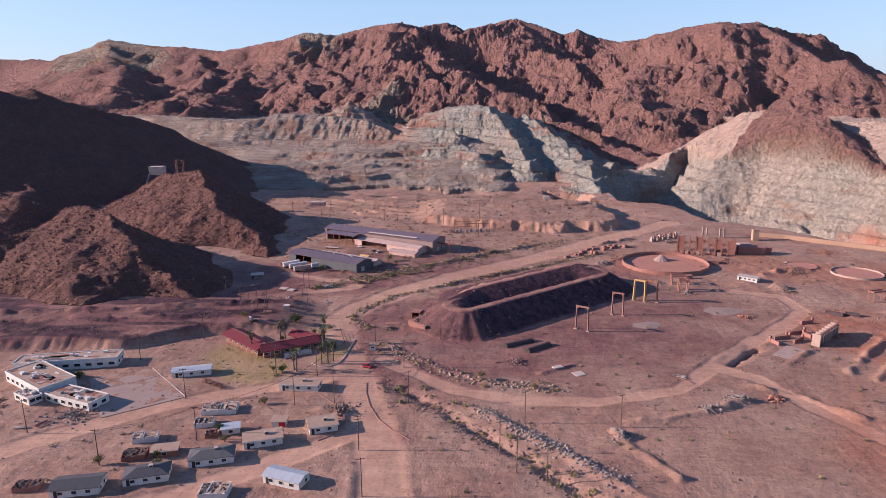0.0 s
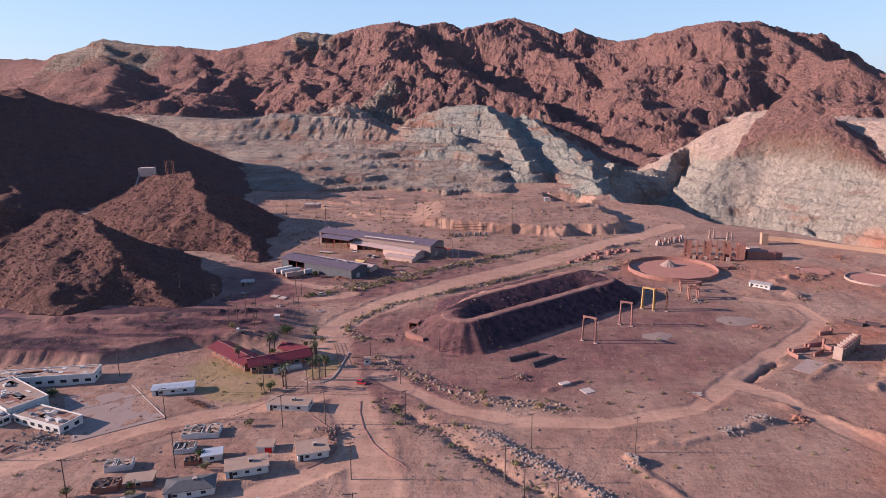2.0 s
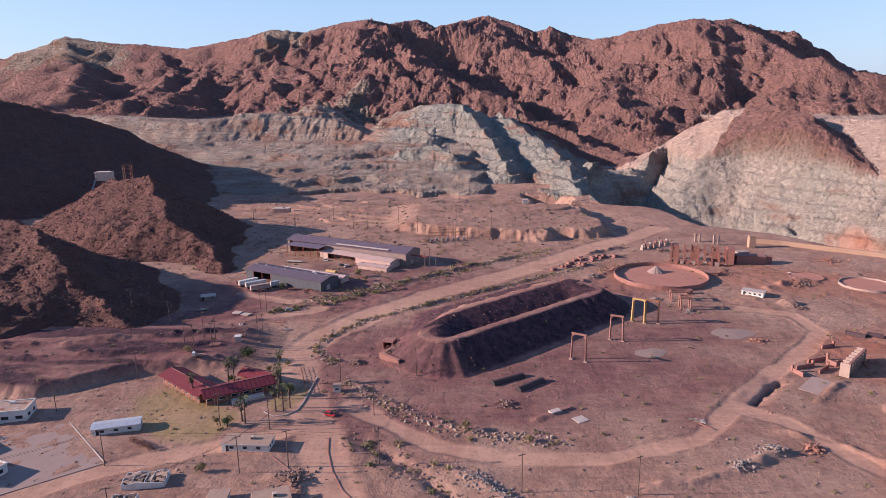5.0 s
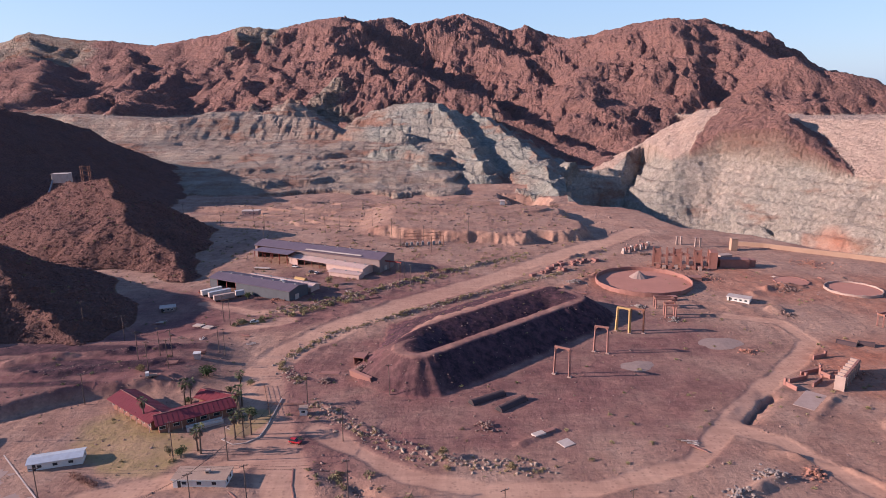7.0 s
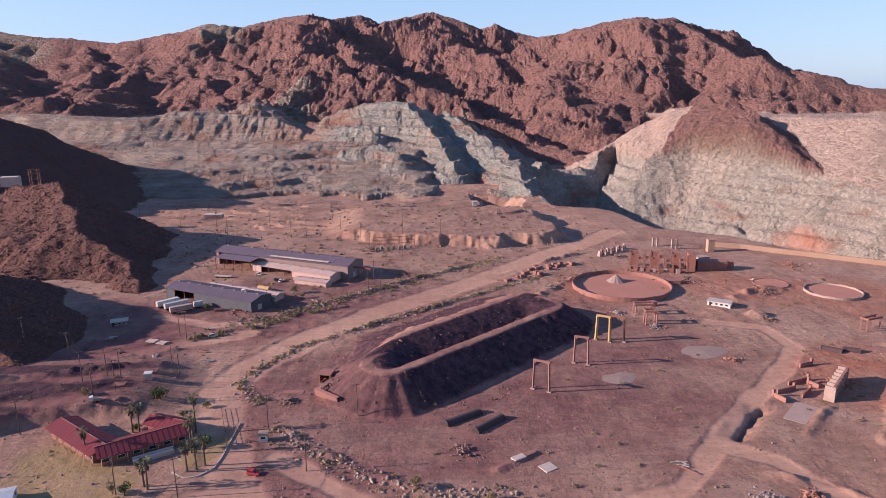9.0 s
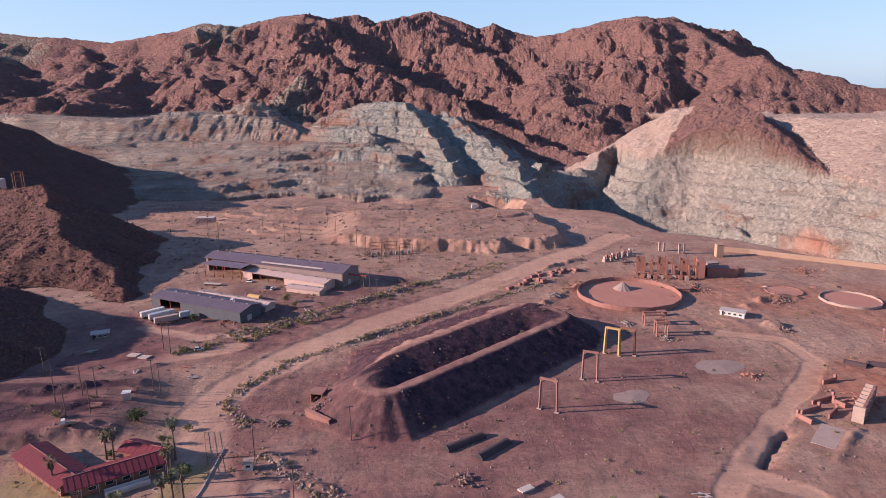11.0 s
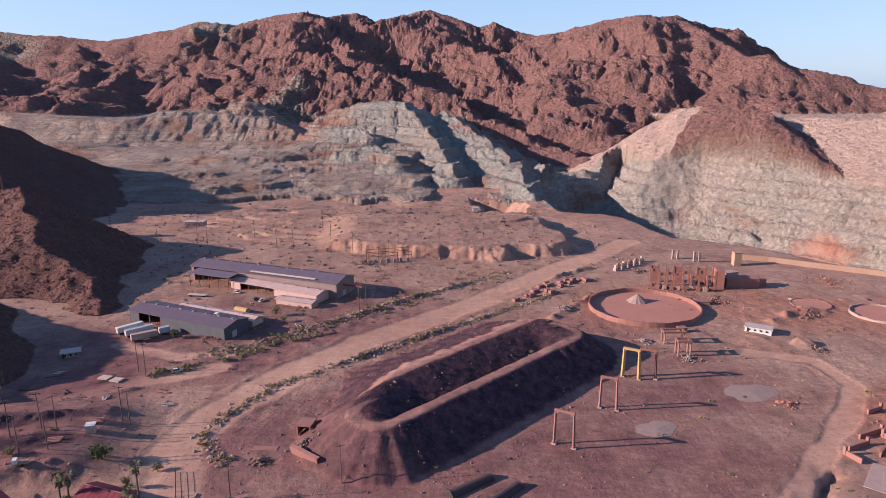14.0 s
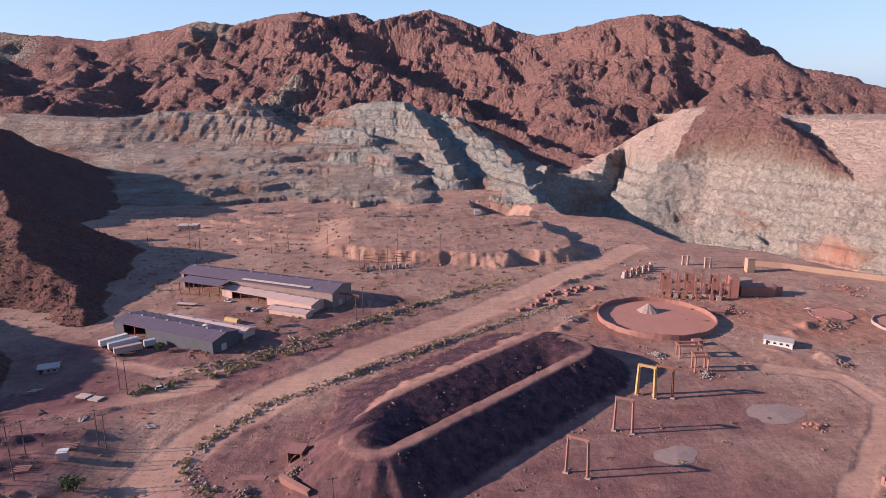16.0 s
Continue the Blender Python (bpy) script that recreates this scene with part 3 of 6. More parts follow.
def ground_at(x, y):
    """Height of the land as its mesh has it."""
    i = min(max(int(np.searchsorted(gx, x)) - 1, 0), len(gx) - 2)
    j = min(max(int(np.searchsorted(gy, y)) - 1, 0), len(gy) - 2)
    fx, fy = (x - gx[i]) / (gx[i + 1] - gx[i]), (y - gy[j]) / (gy[j + 1] - gy[j])
    a, b, c, d = GZ[j, i], GZ[j, i + 1], GZ[j + 1, i], GZ[j + 1, i + 1]
    return float(a + (b - a) * fx + (c - a) * fy + (a - b - c + d) * fx * fy)


def earth():
    w = Nodes("earth", 0.95)
    w.set(w.bsdf, "Specular IOR Level", 0.1)
    p = w.place()
    a, b = w.split(w.attr("zone_a")), w.split(w.attr("zone_b"))
    road, iron, orange = a[0], a[1], a[2]
    pale, rock, lawn = b[0], b[1], b[2]
    green, dump = w.attr("zone_a", "Alpha"), w.attr("zone_b", "Alpha")
    n1 = w.noise(p, 0.012, 6, 0.6, 0.35, 0.68)
    n2 = w.noise(p, 0.09, 6, 0.65, 0.38, 0.66)
    n3 = w.noise(p, 0.75, 6, 0.75, 0.36, 0.66)
    n4 = w.noise(p, 0.035, 5, 0.6, 0.4, 0.65, 0.6)
    n5 = w.noise(p, 0.28, 5, 0.7, 0.40, 0.62)
    c = w.mix(n1, (0.410, 0.240, 0.178), (0.300, 0.165, 0.125))
    c = w.mix(w.math("MULTIPLY", n2, 0.6), c, (0.21, 0.115, 0.096))
    c = w.mix(w.math("MULTIPLY", n4, 0.6), c, (0.42, 0.275, 0.21))
    c = w.mix(w.math("MULTIPLY", road, 0.58), c, w.mix(n2, (0.53, 0.315, 0.225), (0.43, 0.245, 0.175)))
    c = w.mix(w.math("MULTIPLY", orange, w.ramp(n2, 0, 1, 0.45, 0.95)), c, w.mix(n3, (0.43, 0.160, 0.095), (0.34, 0.130, 0.085)))
    c = w.mix(w.math("MULTIPLY", w.ramp(iron, 0.0, 0.75), w.ramp(n4, 0, 1, 0.92, 0.55)), c, w.mix(n2, (0.215, 0.093, 0.090), (0.125, 0.055, 0.060)))
    c = w.mix(w.ramp(iron, 0.78, 1.0), c, w.mix(n5, (0.098, 0.048, 0.057), (0.046, 0.027, 0.035)))
    streak = w.noise(w.scaled(p, (0.30, 0.035, 0.1)), 1.0, 5, 0.65, 0.42, 0.62, 0.8)
    streak2 = w.noise(w.scaled(p, (0.05, 0.42, 0.1)), 1.0, 5, 0.65, 0.44, 0.60, 0.8)
    c = w.mix(w.math("MULTIPLY", streak, 0.28), c, w.scaled(c, (0.62, 0.60, 0.62)))
    c = w.mix(w.math("MULTIPLY", streak2, 0.34), c, w.scaled(c, (1.35, 1.36, 1.34)))
    loose = w.math("SUBTRACT", 1.0, w.math("MULTIPLY", road, 0.75))
    c = w.mix(w.math("MULTIPLY", w.math("MULTIPLY", n5, 0.36), loose), c, w.scaled(c, (0.55, 0.55, 0.58)))
    c = w.mix(w.math("MULTIPLY", w.math("MULTIPLY", n3, 0.36), loose), c, w.scaled(c, (0.45, 0.45, 0.48)))
    red = w.mix(n4, (0.46, 0.212, 0.162), (0.30, 0.152, 0.126))
    red = w.mix(w.math("MULTIPLY", n2, 0.55), red, (0.23, 0.115, 0.10))
    red = w.mix(w.math("MULTIPLY", n5, 0.50), red, (0.50, 0.27, 0.215))
    red = w.mix(w.math("MULTIPLY", n1, 0.38), red, (0.27, 0.150, 0.125))
    red = w.mix(w.math("MULTIPLY", n3, 0.55), red, (0.12, 0.066, 0.058))
    clump = w.noise(p, 0.16, 4, 0.75, 0.46, 0.58)
    red = w.mix(w.math("MULTIPLY", clump, 0.32), red, (0.13, 0.075, 0.066))
    red = w.mix(w.math("MULTIPLY", w.attr("heaped", "Fac"), 0.6), red, w.mix(n3, (0.24, 0.105, 0.080), (0.10, 0.052, 0.045)))
    c = w.mix(rock, w.scaled(c, (1.05, 0.985, 0.91)), red)
    strata = w.noise(w.scaled(p, (0.006, 0.006, 0.16)), 1.0, 7, 0.7, 0.38, 0.64, 1.5)
    grey = w.mix(strata, (0.50, 0.385, 0.295), (0.29, 0.215, 0.168))
    grey = w.mix(w.math("MULTIPLY", n4, 0.7), grey, w.mix(n3, (0.36, 0.225, 0.165), (0.25, 0.15, 0.115)))
    grey = w.mix(w.math("MULTIPLY", green, 0.85), grey, w.mix(n2, (0.41, 0.38, 0.31), (0.20, 0.195, 0.165)))
    grey = w.mix(w.math("MULTIPLY", w.attr("quarry", "Fac"), w.ramp(green, 0, 1, 0.8, 0.35)), grey, w.mix(w.noise(p, 0.2, 6, 0.75, 0.40, 0.62), (0.66, 0.52, 0.41), (0.36, 0.28, 0.22)))
    rust = w.noise(w.scaled(p, (0.012, 0.012, 0.03)), 1.0, 5, 0.6, 0.54, 0.66)
    grey = w.mix(w.math("MULTIPLY", rust, 0.75), grey, (0.34, 0.145, 0.09))
    grey = w.mix(w.math("MULTIPLY", dump, 0.85), grey, w.mix(n2, (0.64, 0.44, 0.335), (0.52, 0.34, 0.26)))
    grey = w.mix(w.math("MULTIPLY", n5, 0.35), grey, w.scaled(grey, (0.5, 0.5, 0.52)))
    c = w.mix(pale, c, grey)
    c = w.mix(w.math("MULTIPLY", lawn, w.ramp(n3, 0, 1, 0.6, 1.0)), c, w.mix(n2, (0.25, 0.175, 0.072), (0.36, 0.225, 0.125)))
    speck = w.cells(p, 0.55, "F1", "Distance", 0.05, 0.35)
    c = w.mix(w.math("MULTIPLY", w.math("SUBTRACT", 1.0, speck), 0.4), c, (0.09, 0.055, 0.048))
    w.colour(c)
    h = w.math("ADD", w.math("MULTIPLY", n3, 0.45), w.math("ADD", w.math("MULTIPLY", n5, 0.7), w.math("MULTIPLY", n2, 0.9)))
    rough = w.math("ADD", w.math("MULTIPLY", rock, 2.6), w.math("ADD", w.math("MULTIPLY", loose, 0.13), w.math("MULTIPLY", pale, 1.8)))
    boul = w.math("MULTIPLY", w.math("ADD", w.cells(p, 0.16, "F1", "Distance", 0.9, 0.0), w.cells(p, 0.07, "F1", "Distance", 0.9, 0.0)), 2.0)
    h = w.math("MULTIPLY", w.math("ADD", h, w.math("MULTIPLY", boul, w.math("ADD", rock, w.math("MULTIPLY", pale, 0.5)))), rough)
    w.bump(h, 1.0, 1.0)
    return w.m


def build_ground():
    rows, cols = GX.shape
    co = np.stack([GX, GY, GZ], -1).reshape(-1, 3).astype(np.float32)
    i = np.arange(rows * cols).reshape(rows, cols)
    quads = np.stack([i[:-1, :-1], i[:-1, 1:], i[1:, 1:], i[1:, :-1]], -1).reshape(-1, 4).astype(np.int32)
    me = bpy.data.meshes.new("ground")
    me.vertices.add(len(co))
    me.vertices.foreach_set("co", co.ravel())
    me.loops.add(quads.size)
    me.loops.foreach_set("vertex_index", quads.ravel())
    me.polygons.add(len(quads))
    me.polygons.foreach_set("loop_start", np.arange(0, quads.size, 4, dtype=np.int32))
    me.update(calc_edges=True)
    me.polygons.foreach_set("use_smooth", np.ones(len(quads), bool))
    for name, keys in (("zone_a", ("road", "iron", "orange", "green")), ("zone_b", ("pale", "rock", "lawn", "dump"))):
        data = np.stack([ZONES[k] for k in keys], -1).reshape(-1).astype(np.float32)
        me.attributes.new(name, "FLOAT_COLOR", "POINT").data.foreach_set("color", data)
    for name in ("heaped", "quarry"):
        me.attributes.new(name, "FLOAT", "POINT").data.foreach_set("value", ZONES[name].reshape(-1).astype(np.float32))
    me.materials.append(earth())
    ob = new("ground", me)
    tagged(ob, "reddish desert ground with mine pits and rocky mountains", "ground", kind="structure")
    return ob


build_ground()

# ---- tools for building things ----


def part(name, bm, material, parent, label=""):
    """Links a bmesh as one mesh object under a thing or a part."""
    me = bpy.data.meshes.new(name)
    bmesh.ops.recalc_face_normals(bm, faces=bm.faces)
    bm.to_mesh(me)
    bm.free()
    me.materials.append(material)
    ob = new(name, me)
    ob.parent = parent
    return tagged(ob, label)


def thing(name, x, y, rz, label, category, group="", z=None):
    ob = new(name)
    ob.empty_display_size = 0.5
    ob.matrix_world = pose(x, y, ground_at(x, y) if z is None else z, 0, 0, rz)
    return tagged(ob, label, category, group)


def slab(bm, c, s, rz=0.0, rx=0.0, ry=0.0, bevel=0.0):
    """A block with centre c and size s."""
    m = pose(*c, rx, ry, rz) @ Matrix.Diagonal((*s, 1))
    made = bmesh.ops.create_cube(bm, size=1, matrix=m)
    if bevel:
        edges = {e for v in made["verts"] for e in v.link_edges}
        bmesh.ops.bevel(bm, geom=list(edges), offset=bevel, segments=1, affect="EDGES")
    return bm


def block(c, s, rz=0.0, rx=0.0, ry=0.0, bevel=0.0):
    return slab(bmesh.new(), c, s, rz, rx, ry, bevel)


def rod(bm, a, b, r0, r1=None, sides=6):
    a, b = Vector(a), Vector(b)
    m = Matrix.Translation((a + b) / 2) @ (b - a).to_track_quat("Z", "Y").to_matrix().to_4x4()
    bmesh.ops.create_cone(bm, cap_ends=True, segments=sides, radius1=r0, radius2=r0 if r1 is None else r1, depth=(b - a).length, matrix=m)
    return bm


def beam(a, b, r0, r1=None, sides=6):
    return rod(bmesh.new(), a, b, r0, r1, sides)


def faces(bm, points, polys):
    vs = [bm.verts.new(p) for p in points]
    for f in polys:
        bm.faces.new([vs[i] for i in f])
    return bm


def ragged_wall(a, b, h, t, broken, rnd):
    """One wall from a to b with a broken top edge."""
    n, bm = 7, bmesh.new()
    dx, dy = b[0] - a[0], b[1] - a[1]
    long = math.hypot(dx, dy)
    ox, oy = -dy / long * t / 2, dx / long * t / 2
    tops = [h - broken * rnd.random() for _ in range(n)]
    for s in (-1, 1):
        ring = [(a[0] + s * ox, a[1] + s * oy, -0.5), (b[0] + s * ox, b[1] + s * oy, -0.5)]
        ring += [(b[0] - dx * k / (n - 1) + s * ox, b[1] - dy * k / (n - 1) + s * oy, tops[k]) for k in range(n)]
        bm.faces.new([bm.verts.new(p) for p in ring])
    bm.verts.ensure_lookup_table()
    m = n + 2
    for k in range(m):
        bm.faces.new([bm.verts[k], bm.verts[(k + 1) % m], bm.verts[m + (k + 1) % m], bm.verts[m + k]])
    return bm


def gable(w, d, h, over=0.5, thick=0.15):
    """A ridged roof on a house w by d, ridge along x, eaves at z = 0."""
    bm, x, y = bmesh.new(), w / 2 + over, d / 2 + over
    pts = [(-x, -y, 0), (x, -y, 0), (x, 0, h), (-x, 0, h), (x, y, 0), (-x, y, 0)]
    pts += [(a, b, c - thick) for a, b, c in pts]
    return faces(bm, pts, [(0, 1, 2, 3), (3, 2, 4, 5), (7, 6, 9, 8), (8, 9, 11, 10), (0, 6, 7, 1), (4, 10, 11, 5), (1, 7, 8, 2), (2, 8, 10, 4), (5, 11, 9, 3), (3, 9, 6, 0)])


def hip(w, d, h, over=0.5, thick=0.15):
    bm, x, y = bmesh.new(), w / 2 + over, d / 2 + over
    r = max(w / 2 - d / 2, 0.4)
    pts = [(-x, -y, 0), (x, -y, 0), (x, y, 0), (-x, y, 0), (-r, 0, h), (r, 0, h)] + [(-x, -y, -thick), (x, -y, -thick), (x, y, -thick), (-x, y, -thick)]
    return faces(bm, pts, [(0, 1, 5, 4), (1, 2, 5), (2, 3, 4, 5), (3, 0, 4), (9, 8, 7, 6), (0, 6, 7, 1), (1, 7, 8, 2), (2, 8, 9, 3), (3, 9, 6, 0)])


def window_part(parent, x, y, z, w, h, facing, frame=None):
    """A dark pane in a light frame on a wall; facing: 0 front, 1 right, 2 back, 3 left."""
    bm, rz = bmesh.new(), 90 * facing
    dx, dy = ((0, -1), (1, 0), (0, 1), (-1, 0))[facing]
    wide = (w, 0.10) if facing % 2 == 0 else (0.10, w)
    ob = part("window", slab(bm, (x + dx * 0.03, y + dy * 0.03, z), (wide[0], wide[1], h)), frame or WHITE, parent)
    thin = (w - 0.2, 0.06) if facing % 2 == 0 else (0.06, w - 0.2)
    part("pane", block((x + dx * 0.07, y + dy * 0.07, z), (thin[0], thin[1], h - 0.2)), GLASS, ob, "dark window glass")
    return ob


def heap(name, items, material, seed, squash=0.7, label="", category="", parent=None):
    """Many rough stones in one mesh: items of (x, y, z, size)."""
    rnd = np.random.RandomState(seed)
    ico = bmesh.new()
    bmesh.ops.create_icosphere(ico, subdivisions=1, radius=1.0)
    base = np.array([v.co[:] for v in ico.verts])
    tris = np.array([[v.index for v in f.verts] for f in ico.faces])
    ico.free()
    n, k = len(items), len(base)
    at = np.array(items)
    out = base[None] * rnd.uniform(0.62, 1.2, (n, k, 1)) * rnd.uniform(0.7, 1.25, (n, 1, 3))
    turn = rnd.uniform(0, 6.28, n)
    c, s = np.cos(turn)[:, None], np.sin(turn)[:, None]
    x, y, z = out[..., 0] * c - out[..., 1] * s, out[..., 0] * s + out[..., 1] * c, out[..., 2] * squash
    co = np.stack([x, y, z], -1) * at[:, None, 3:4] + at[:, None, :3]
    me = bpy.data.meshes.new(name)
    me.from_pydata(co.reshape(-1, 3).tolist(), [], (tris[None] + (np.arange(n) * k)[:, None, None]).reshape(-1, 3).tolist())
    me.materials.append(material)
    ob = new(name, me)
    ob.parent = parent
    return tagged(ob, label, category, kind="stuff")


def leaves(bm, rnd, centre, radius, count, size, squash=0.75):
    """Small leaf blades through an uneven crown."""
    for _ in range(count):
        v = Vector((rnd.gauss(0, 1), rnd.gauss(0, 1), rnd.gauss(0, 1)))
        v = v.normalized() * radius * rnd.uniform(0.45, 1.05)
        p = Vector(centre) + Vector((v.x, v.y, v.z * squash))
        a = Vector((rnd.gauss(0, 1), rnd.gauss(0, 1), rnd.gauss(0, 0.7))).normalized() * size * rnd.uniform(0.6, 1.3)
        b = Vector((rnd.gauss(0, 1), rnd.gauss(0, 1), rnd.gauss(0, 0.7))).normalized() * size * rnd.uniform(0.4, 0.9)
        bm.faces.new([bm.verts.new(p - a), bm.verts.new(p + b), bm.verts.new(p + a * 0.9)])
    return bm


def tree(x, y, height, width, leaf, label, seed, category="tree", name="tree"):
    rnd = random.Random(seed)
    root = thing(name, x, y, rnd.uniform(0, 360), label, category)
    bm = bmesh.new()
    rod(bm, (0, 0, -0.3), (0.1, 0, height * 0.45), 0.06 * height, 0.03 * height)
    for k in range(5):
        a = k * 1.26 + rnd.uniform(-0.3, 0.3)
        rod(bm, (0.05, 0, height * 0.3), (math.cos(a) * width * 0.32, math.sin(a) * width * 0.32, height * rnd.uniform(0.6, 0.85)), 0.025 * height, 0.008 * height, 5)
    part("trunk", bm, BARK, root)
    bm = bmesh.new()
    for k in range(9):
        a, r = rnd.uniform(0, 6.28), rnd.uniform(0, 0.3) * width
        leaves(bm, rnd, (math.cos(a) * r, math.sin(a) * r, height * rnd.uniform(0.4, 0.8)), width * rnd.uniform(0.16, 0.28), 70, 0.06 * width + 0.05)
    part("crown", bm, leaf, root)
    return root


def palm(x, y, height, seed):
    rnd = random.Random(seed)
    root = thing("palm_tree", x, y, rnd.uniform(0, 360), "tall fan palm with a shaggy brown trunk", "palm tree", "palms by the office")
    bm, lean = bmesh.new(), rnd.uniform(-0.4, 0.4)
    for k in range(5):
        rod(bm, (lean * k / 5, 0, height * k / 5 - 0.2), (lean * (k + 1) / 5, 0, height * (k + 1) / 5), 0.34 - 0.03 * k, 0.31 - 0.03 * k, 8)
    part("trunk", bm, BARK, root)
    skirt = bmesh.new()
    for _ in range(36):
        a = rnd.uniform(0, 6.28)
        c, s = math.cos(a), math.sin(a)
        b = height - rnd.uniform(0.2, 1.4)
        faces(skirt, [(lean + 0.2 * c, 0.2 * s, b), (lean + 0.9 * c - 0.2 * s, 0.9 * s + 0.2 * c, b - 1.5), (lean + 0.8 * c + 0.2 * s, 0.8 * s - 0.2 * c, b - 1.7)], [(0, 1, 2)])
    part("skirt", skirt, BARK, root, "dry brown hanging fronds")
    bm = bmesh.new()
    for _ in range(34):
        a, up = rnd.uniform(0, 6.28), rnd.uniform(-0.5, 1.2)
        ray = Vector((math.cos(a), math.sin(a), up)).normalized()
        side = ray.cross(Vector((0, 0, 1))).normalized()
        tip = Vector((lean, 0, height)) + ray * rnd.uniform(1.0, 1.4)
        for f in range(7):
            out = (ray * math.cos((f - 3) * 0.33) + side * math.sin((f - 3) * 0.33)) * rnd.uniform(0.9, 1.3)
            out.z -= 0.35
            w = side * 0.10 if abs(f - 3) < 2 else ray * 0.10
            faces(bm, [tip - w, tip + w, tip + out], [(0, 1, 2)])
        faces(bm, [Vector((lean, 0, height)) - side * 0.05, Vector((lean, 0, height)) + side * 0.05, tip], [(0, 1, 2)])
    part("crown", bm, PALM_LEAF, root)
    return root


def pole(x, y, height, seed, arms=1, rz=20.0, label="weathered wooden power pole with a crossarm", group="power poles"):
    rnd = random.Random(seed)
    root = thing("power_pole", x, y, rz + rnd.uniform(-8, 8), label, "pole", group)
    part("shaft", beam((0, 0, -0.6), (rnd.uniform(-0.2, 0.2), 0, height), 0.19, 0.12, 7), WOOD, root)
    for k in range(arms):
        arm = part("crossarm", block((0, 0.14, height - 0.5 - 1.0 * k), (2.6, 0.14, 0.18)), WOOD, root)
        for dx in (-1.1, -0.45, 0.45, 1.1):
            part("insulator", beam((dx, 0.14, height - 0.42 - 1.0 * k), (dx, 0.14, height - 0.12 - 1.0 * k), 0.06, 0.05, 6), STEEL, arm)
    return root

# ---- the town ----


def house(p, q, depth, height, roof, roof_mat, label, seed=0, wall=None, pitch=1.7, cooler=True, panes=3, group="houses of the town", name="house", category="house"):
    """p, q: the two ends of the front wall on the ground."""
    rnd = random.Random(seed)
    w = math.dist(p, q)
    height, depth, pitch = height * 0.86, depth * 0.84, pitch * 0.75
    a = math.atan2(q[1] - p[1], q[0] - p[0])
    cx, cy = (p[0] + q[0]) / 2 - math.sin(a) * depth / 2, (p[1] + q[1]) / 2 + math.cos(a) * depth / 2
    root = thing(name, cx, cy, math.degrees(a), label, category, group)
    wall = wall or WHITE
    if roof == "none":
        x, y = w / 2, depth / 2
        for a0, b0 in (((-x, -y), (x, -y)), ((x, -y + 0.15), (x, y - 0.15)), ((x, y), (-x, y)), ((-x, y - 0.15), (-x, -y + 0.15))):
            part("wall", ragged_wall(a0, b0, height, 0.22, 0.7, rnd), wall, root)
        floor = part("floor", block((0, 0, 0.05), (w - 0.5, depth - 0.5, 0.3)), BRICK, root, "bare floor with fallen debris")
        bm = bmesh.new()
        bmesh.ops.create_grid(bm, x_segments=9, y_segments=7, size=0.5)
        for v in bm.verts:
            sag = 0.5 - 0.9 * (1 - abs(2 * v.co.x) ** 2) * (1 - abs(2 * v.co.y) ** 2) * rnd.uniform(0.2, 1.0)
            v.co = (v.co.x * (w - 0.4), v.co.y * (depth - 0.4), height - 0.65 + 0.7 * sag + rnd.uniform(-0.12, 0.12))
        gone = [f for f in bm.faces if rnd.random() < 0.22]
        bmesh.ops.delete(bm, geom=gone, context="FACES")
        bmesh.ops.solidify(bm, geom=bm.faces[:], thickness=0.12)
        part("fallen_roof", bm, roof_mat if rnd.random() < 0.5 else WOOD, root, "sagging broken roof deck")
        for k in range(3):
            part("partition", block((rnd.uniform(-0.3, 0.3) * w, 0, height * 0.42), (0.15, depth * 0.9, height * 0.84)), wall, root)
        for _ in range(14):
            part("rafter", block((rnd.uniform(-0.42, 0.42) * w, rnd.uniform(-0.42, 0.42) * depth, rnd.uniform(0.6, height * 0.95)), (rnd.uniform(0.8, 2.6), 0.2, 0.12), rnd.uniform(0, 180), rnd.uniform(-25, 25)), WOOD, root)
    else:
        part("wall", block((0, 0, height / 2 - 0.3), (w, depth, height + 0.6)), wall, root)
        if roof == "flat":
            bm = block((0, 0, height + 0.10), (w + 0.9, depth + 0.9, 0.22), 0, rnd.uniform(-1.5, 1.5), 0, 0.05)
            top = part("roof", bm, roof_mat, root)
            part("fascia", block((0, -depth / 2 - 0.47, height + 0.08), (w + 0.9, 0.06, 0.26)), WHITE, top)
        else:
            bm = (hip if roof == "hip" else gable)(w, depth, pitch, 0.35)
            bmesh.ops.translate(bm, verts=bm.verts, vec=(0, 0, height + 0.05))
            part("roof", bm, roof_mat, root)
            if roof == "gable":
                for s in (-1, 1):
                    part("gable_end", faces(bmesh.new(), [(s * w / 2, -depth / 2, height - 0.1), (s * w / 2, depth / 2, height - 0.1), (s * w / 2, 0, height + pitch - 0.15),
                         (s * (w / 2 - 0.15), -depth / 2, height - 0.1), (s * (w / 2 - 0.15), depth / 2, height - 0.1), (s * (w / 2 - 0.15), 0, height + pitch - 0.15)],
                         [(0, 1, 2), (5, 4, 3), (0, 3, 4, 1), (1, 4, 5, 2), (2, 5, 3, 0)]), wall, root)
        if cooler:
            lift = height + (pitch * 0.55 if roof in ("hip", "gable") else 0.2)
            box = part("rooftop_cooler", block((w * 0.1, 0.2, lift + 0.45), (1.3, 1.3, 1.0), 0, 0, 0, 0.05), PALECON, root, "grey box-shaped rooftop cooler")
            part("grille", block((w * 0.1, -0.46, lift + 0.45), (0.9, 0.05, 0.6)), BLACK_AND_SHADE, box)
    for k in range(panes):
        x = -w / 2 + w * (k + 0.75) / (panes + 0.5)
        window_part(root, x, -depth / 2, height * 0.55, min(1.5, w / panes * 0.5), 1.1, 0)
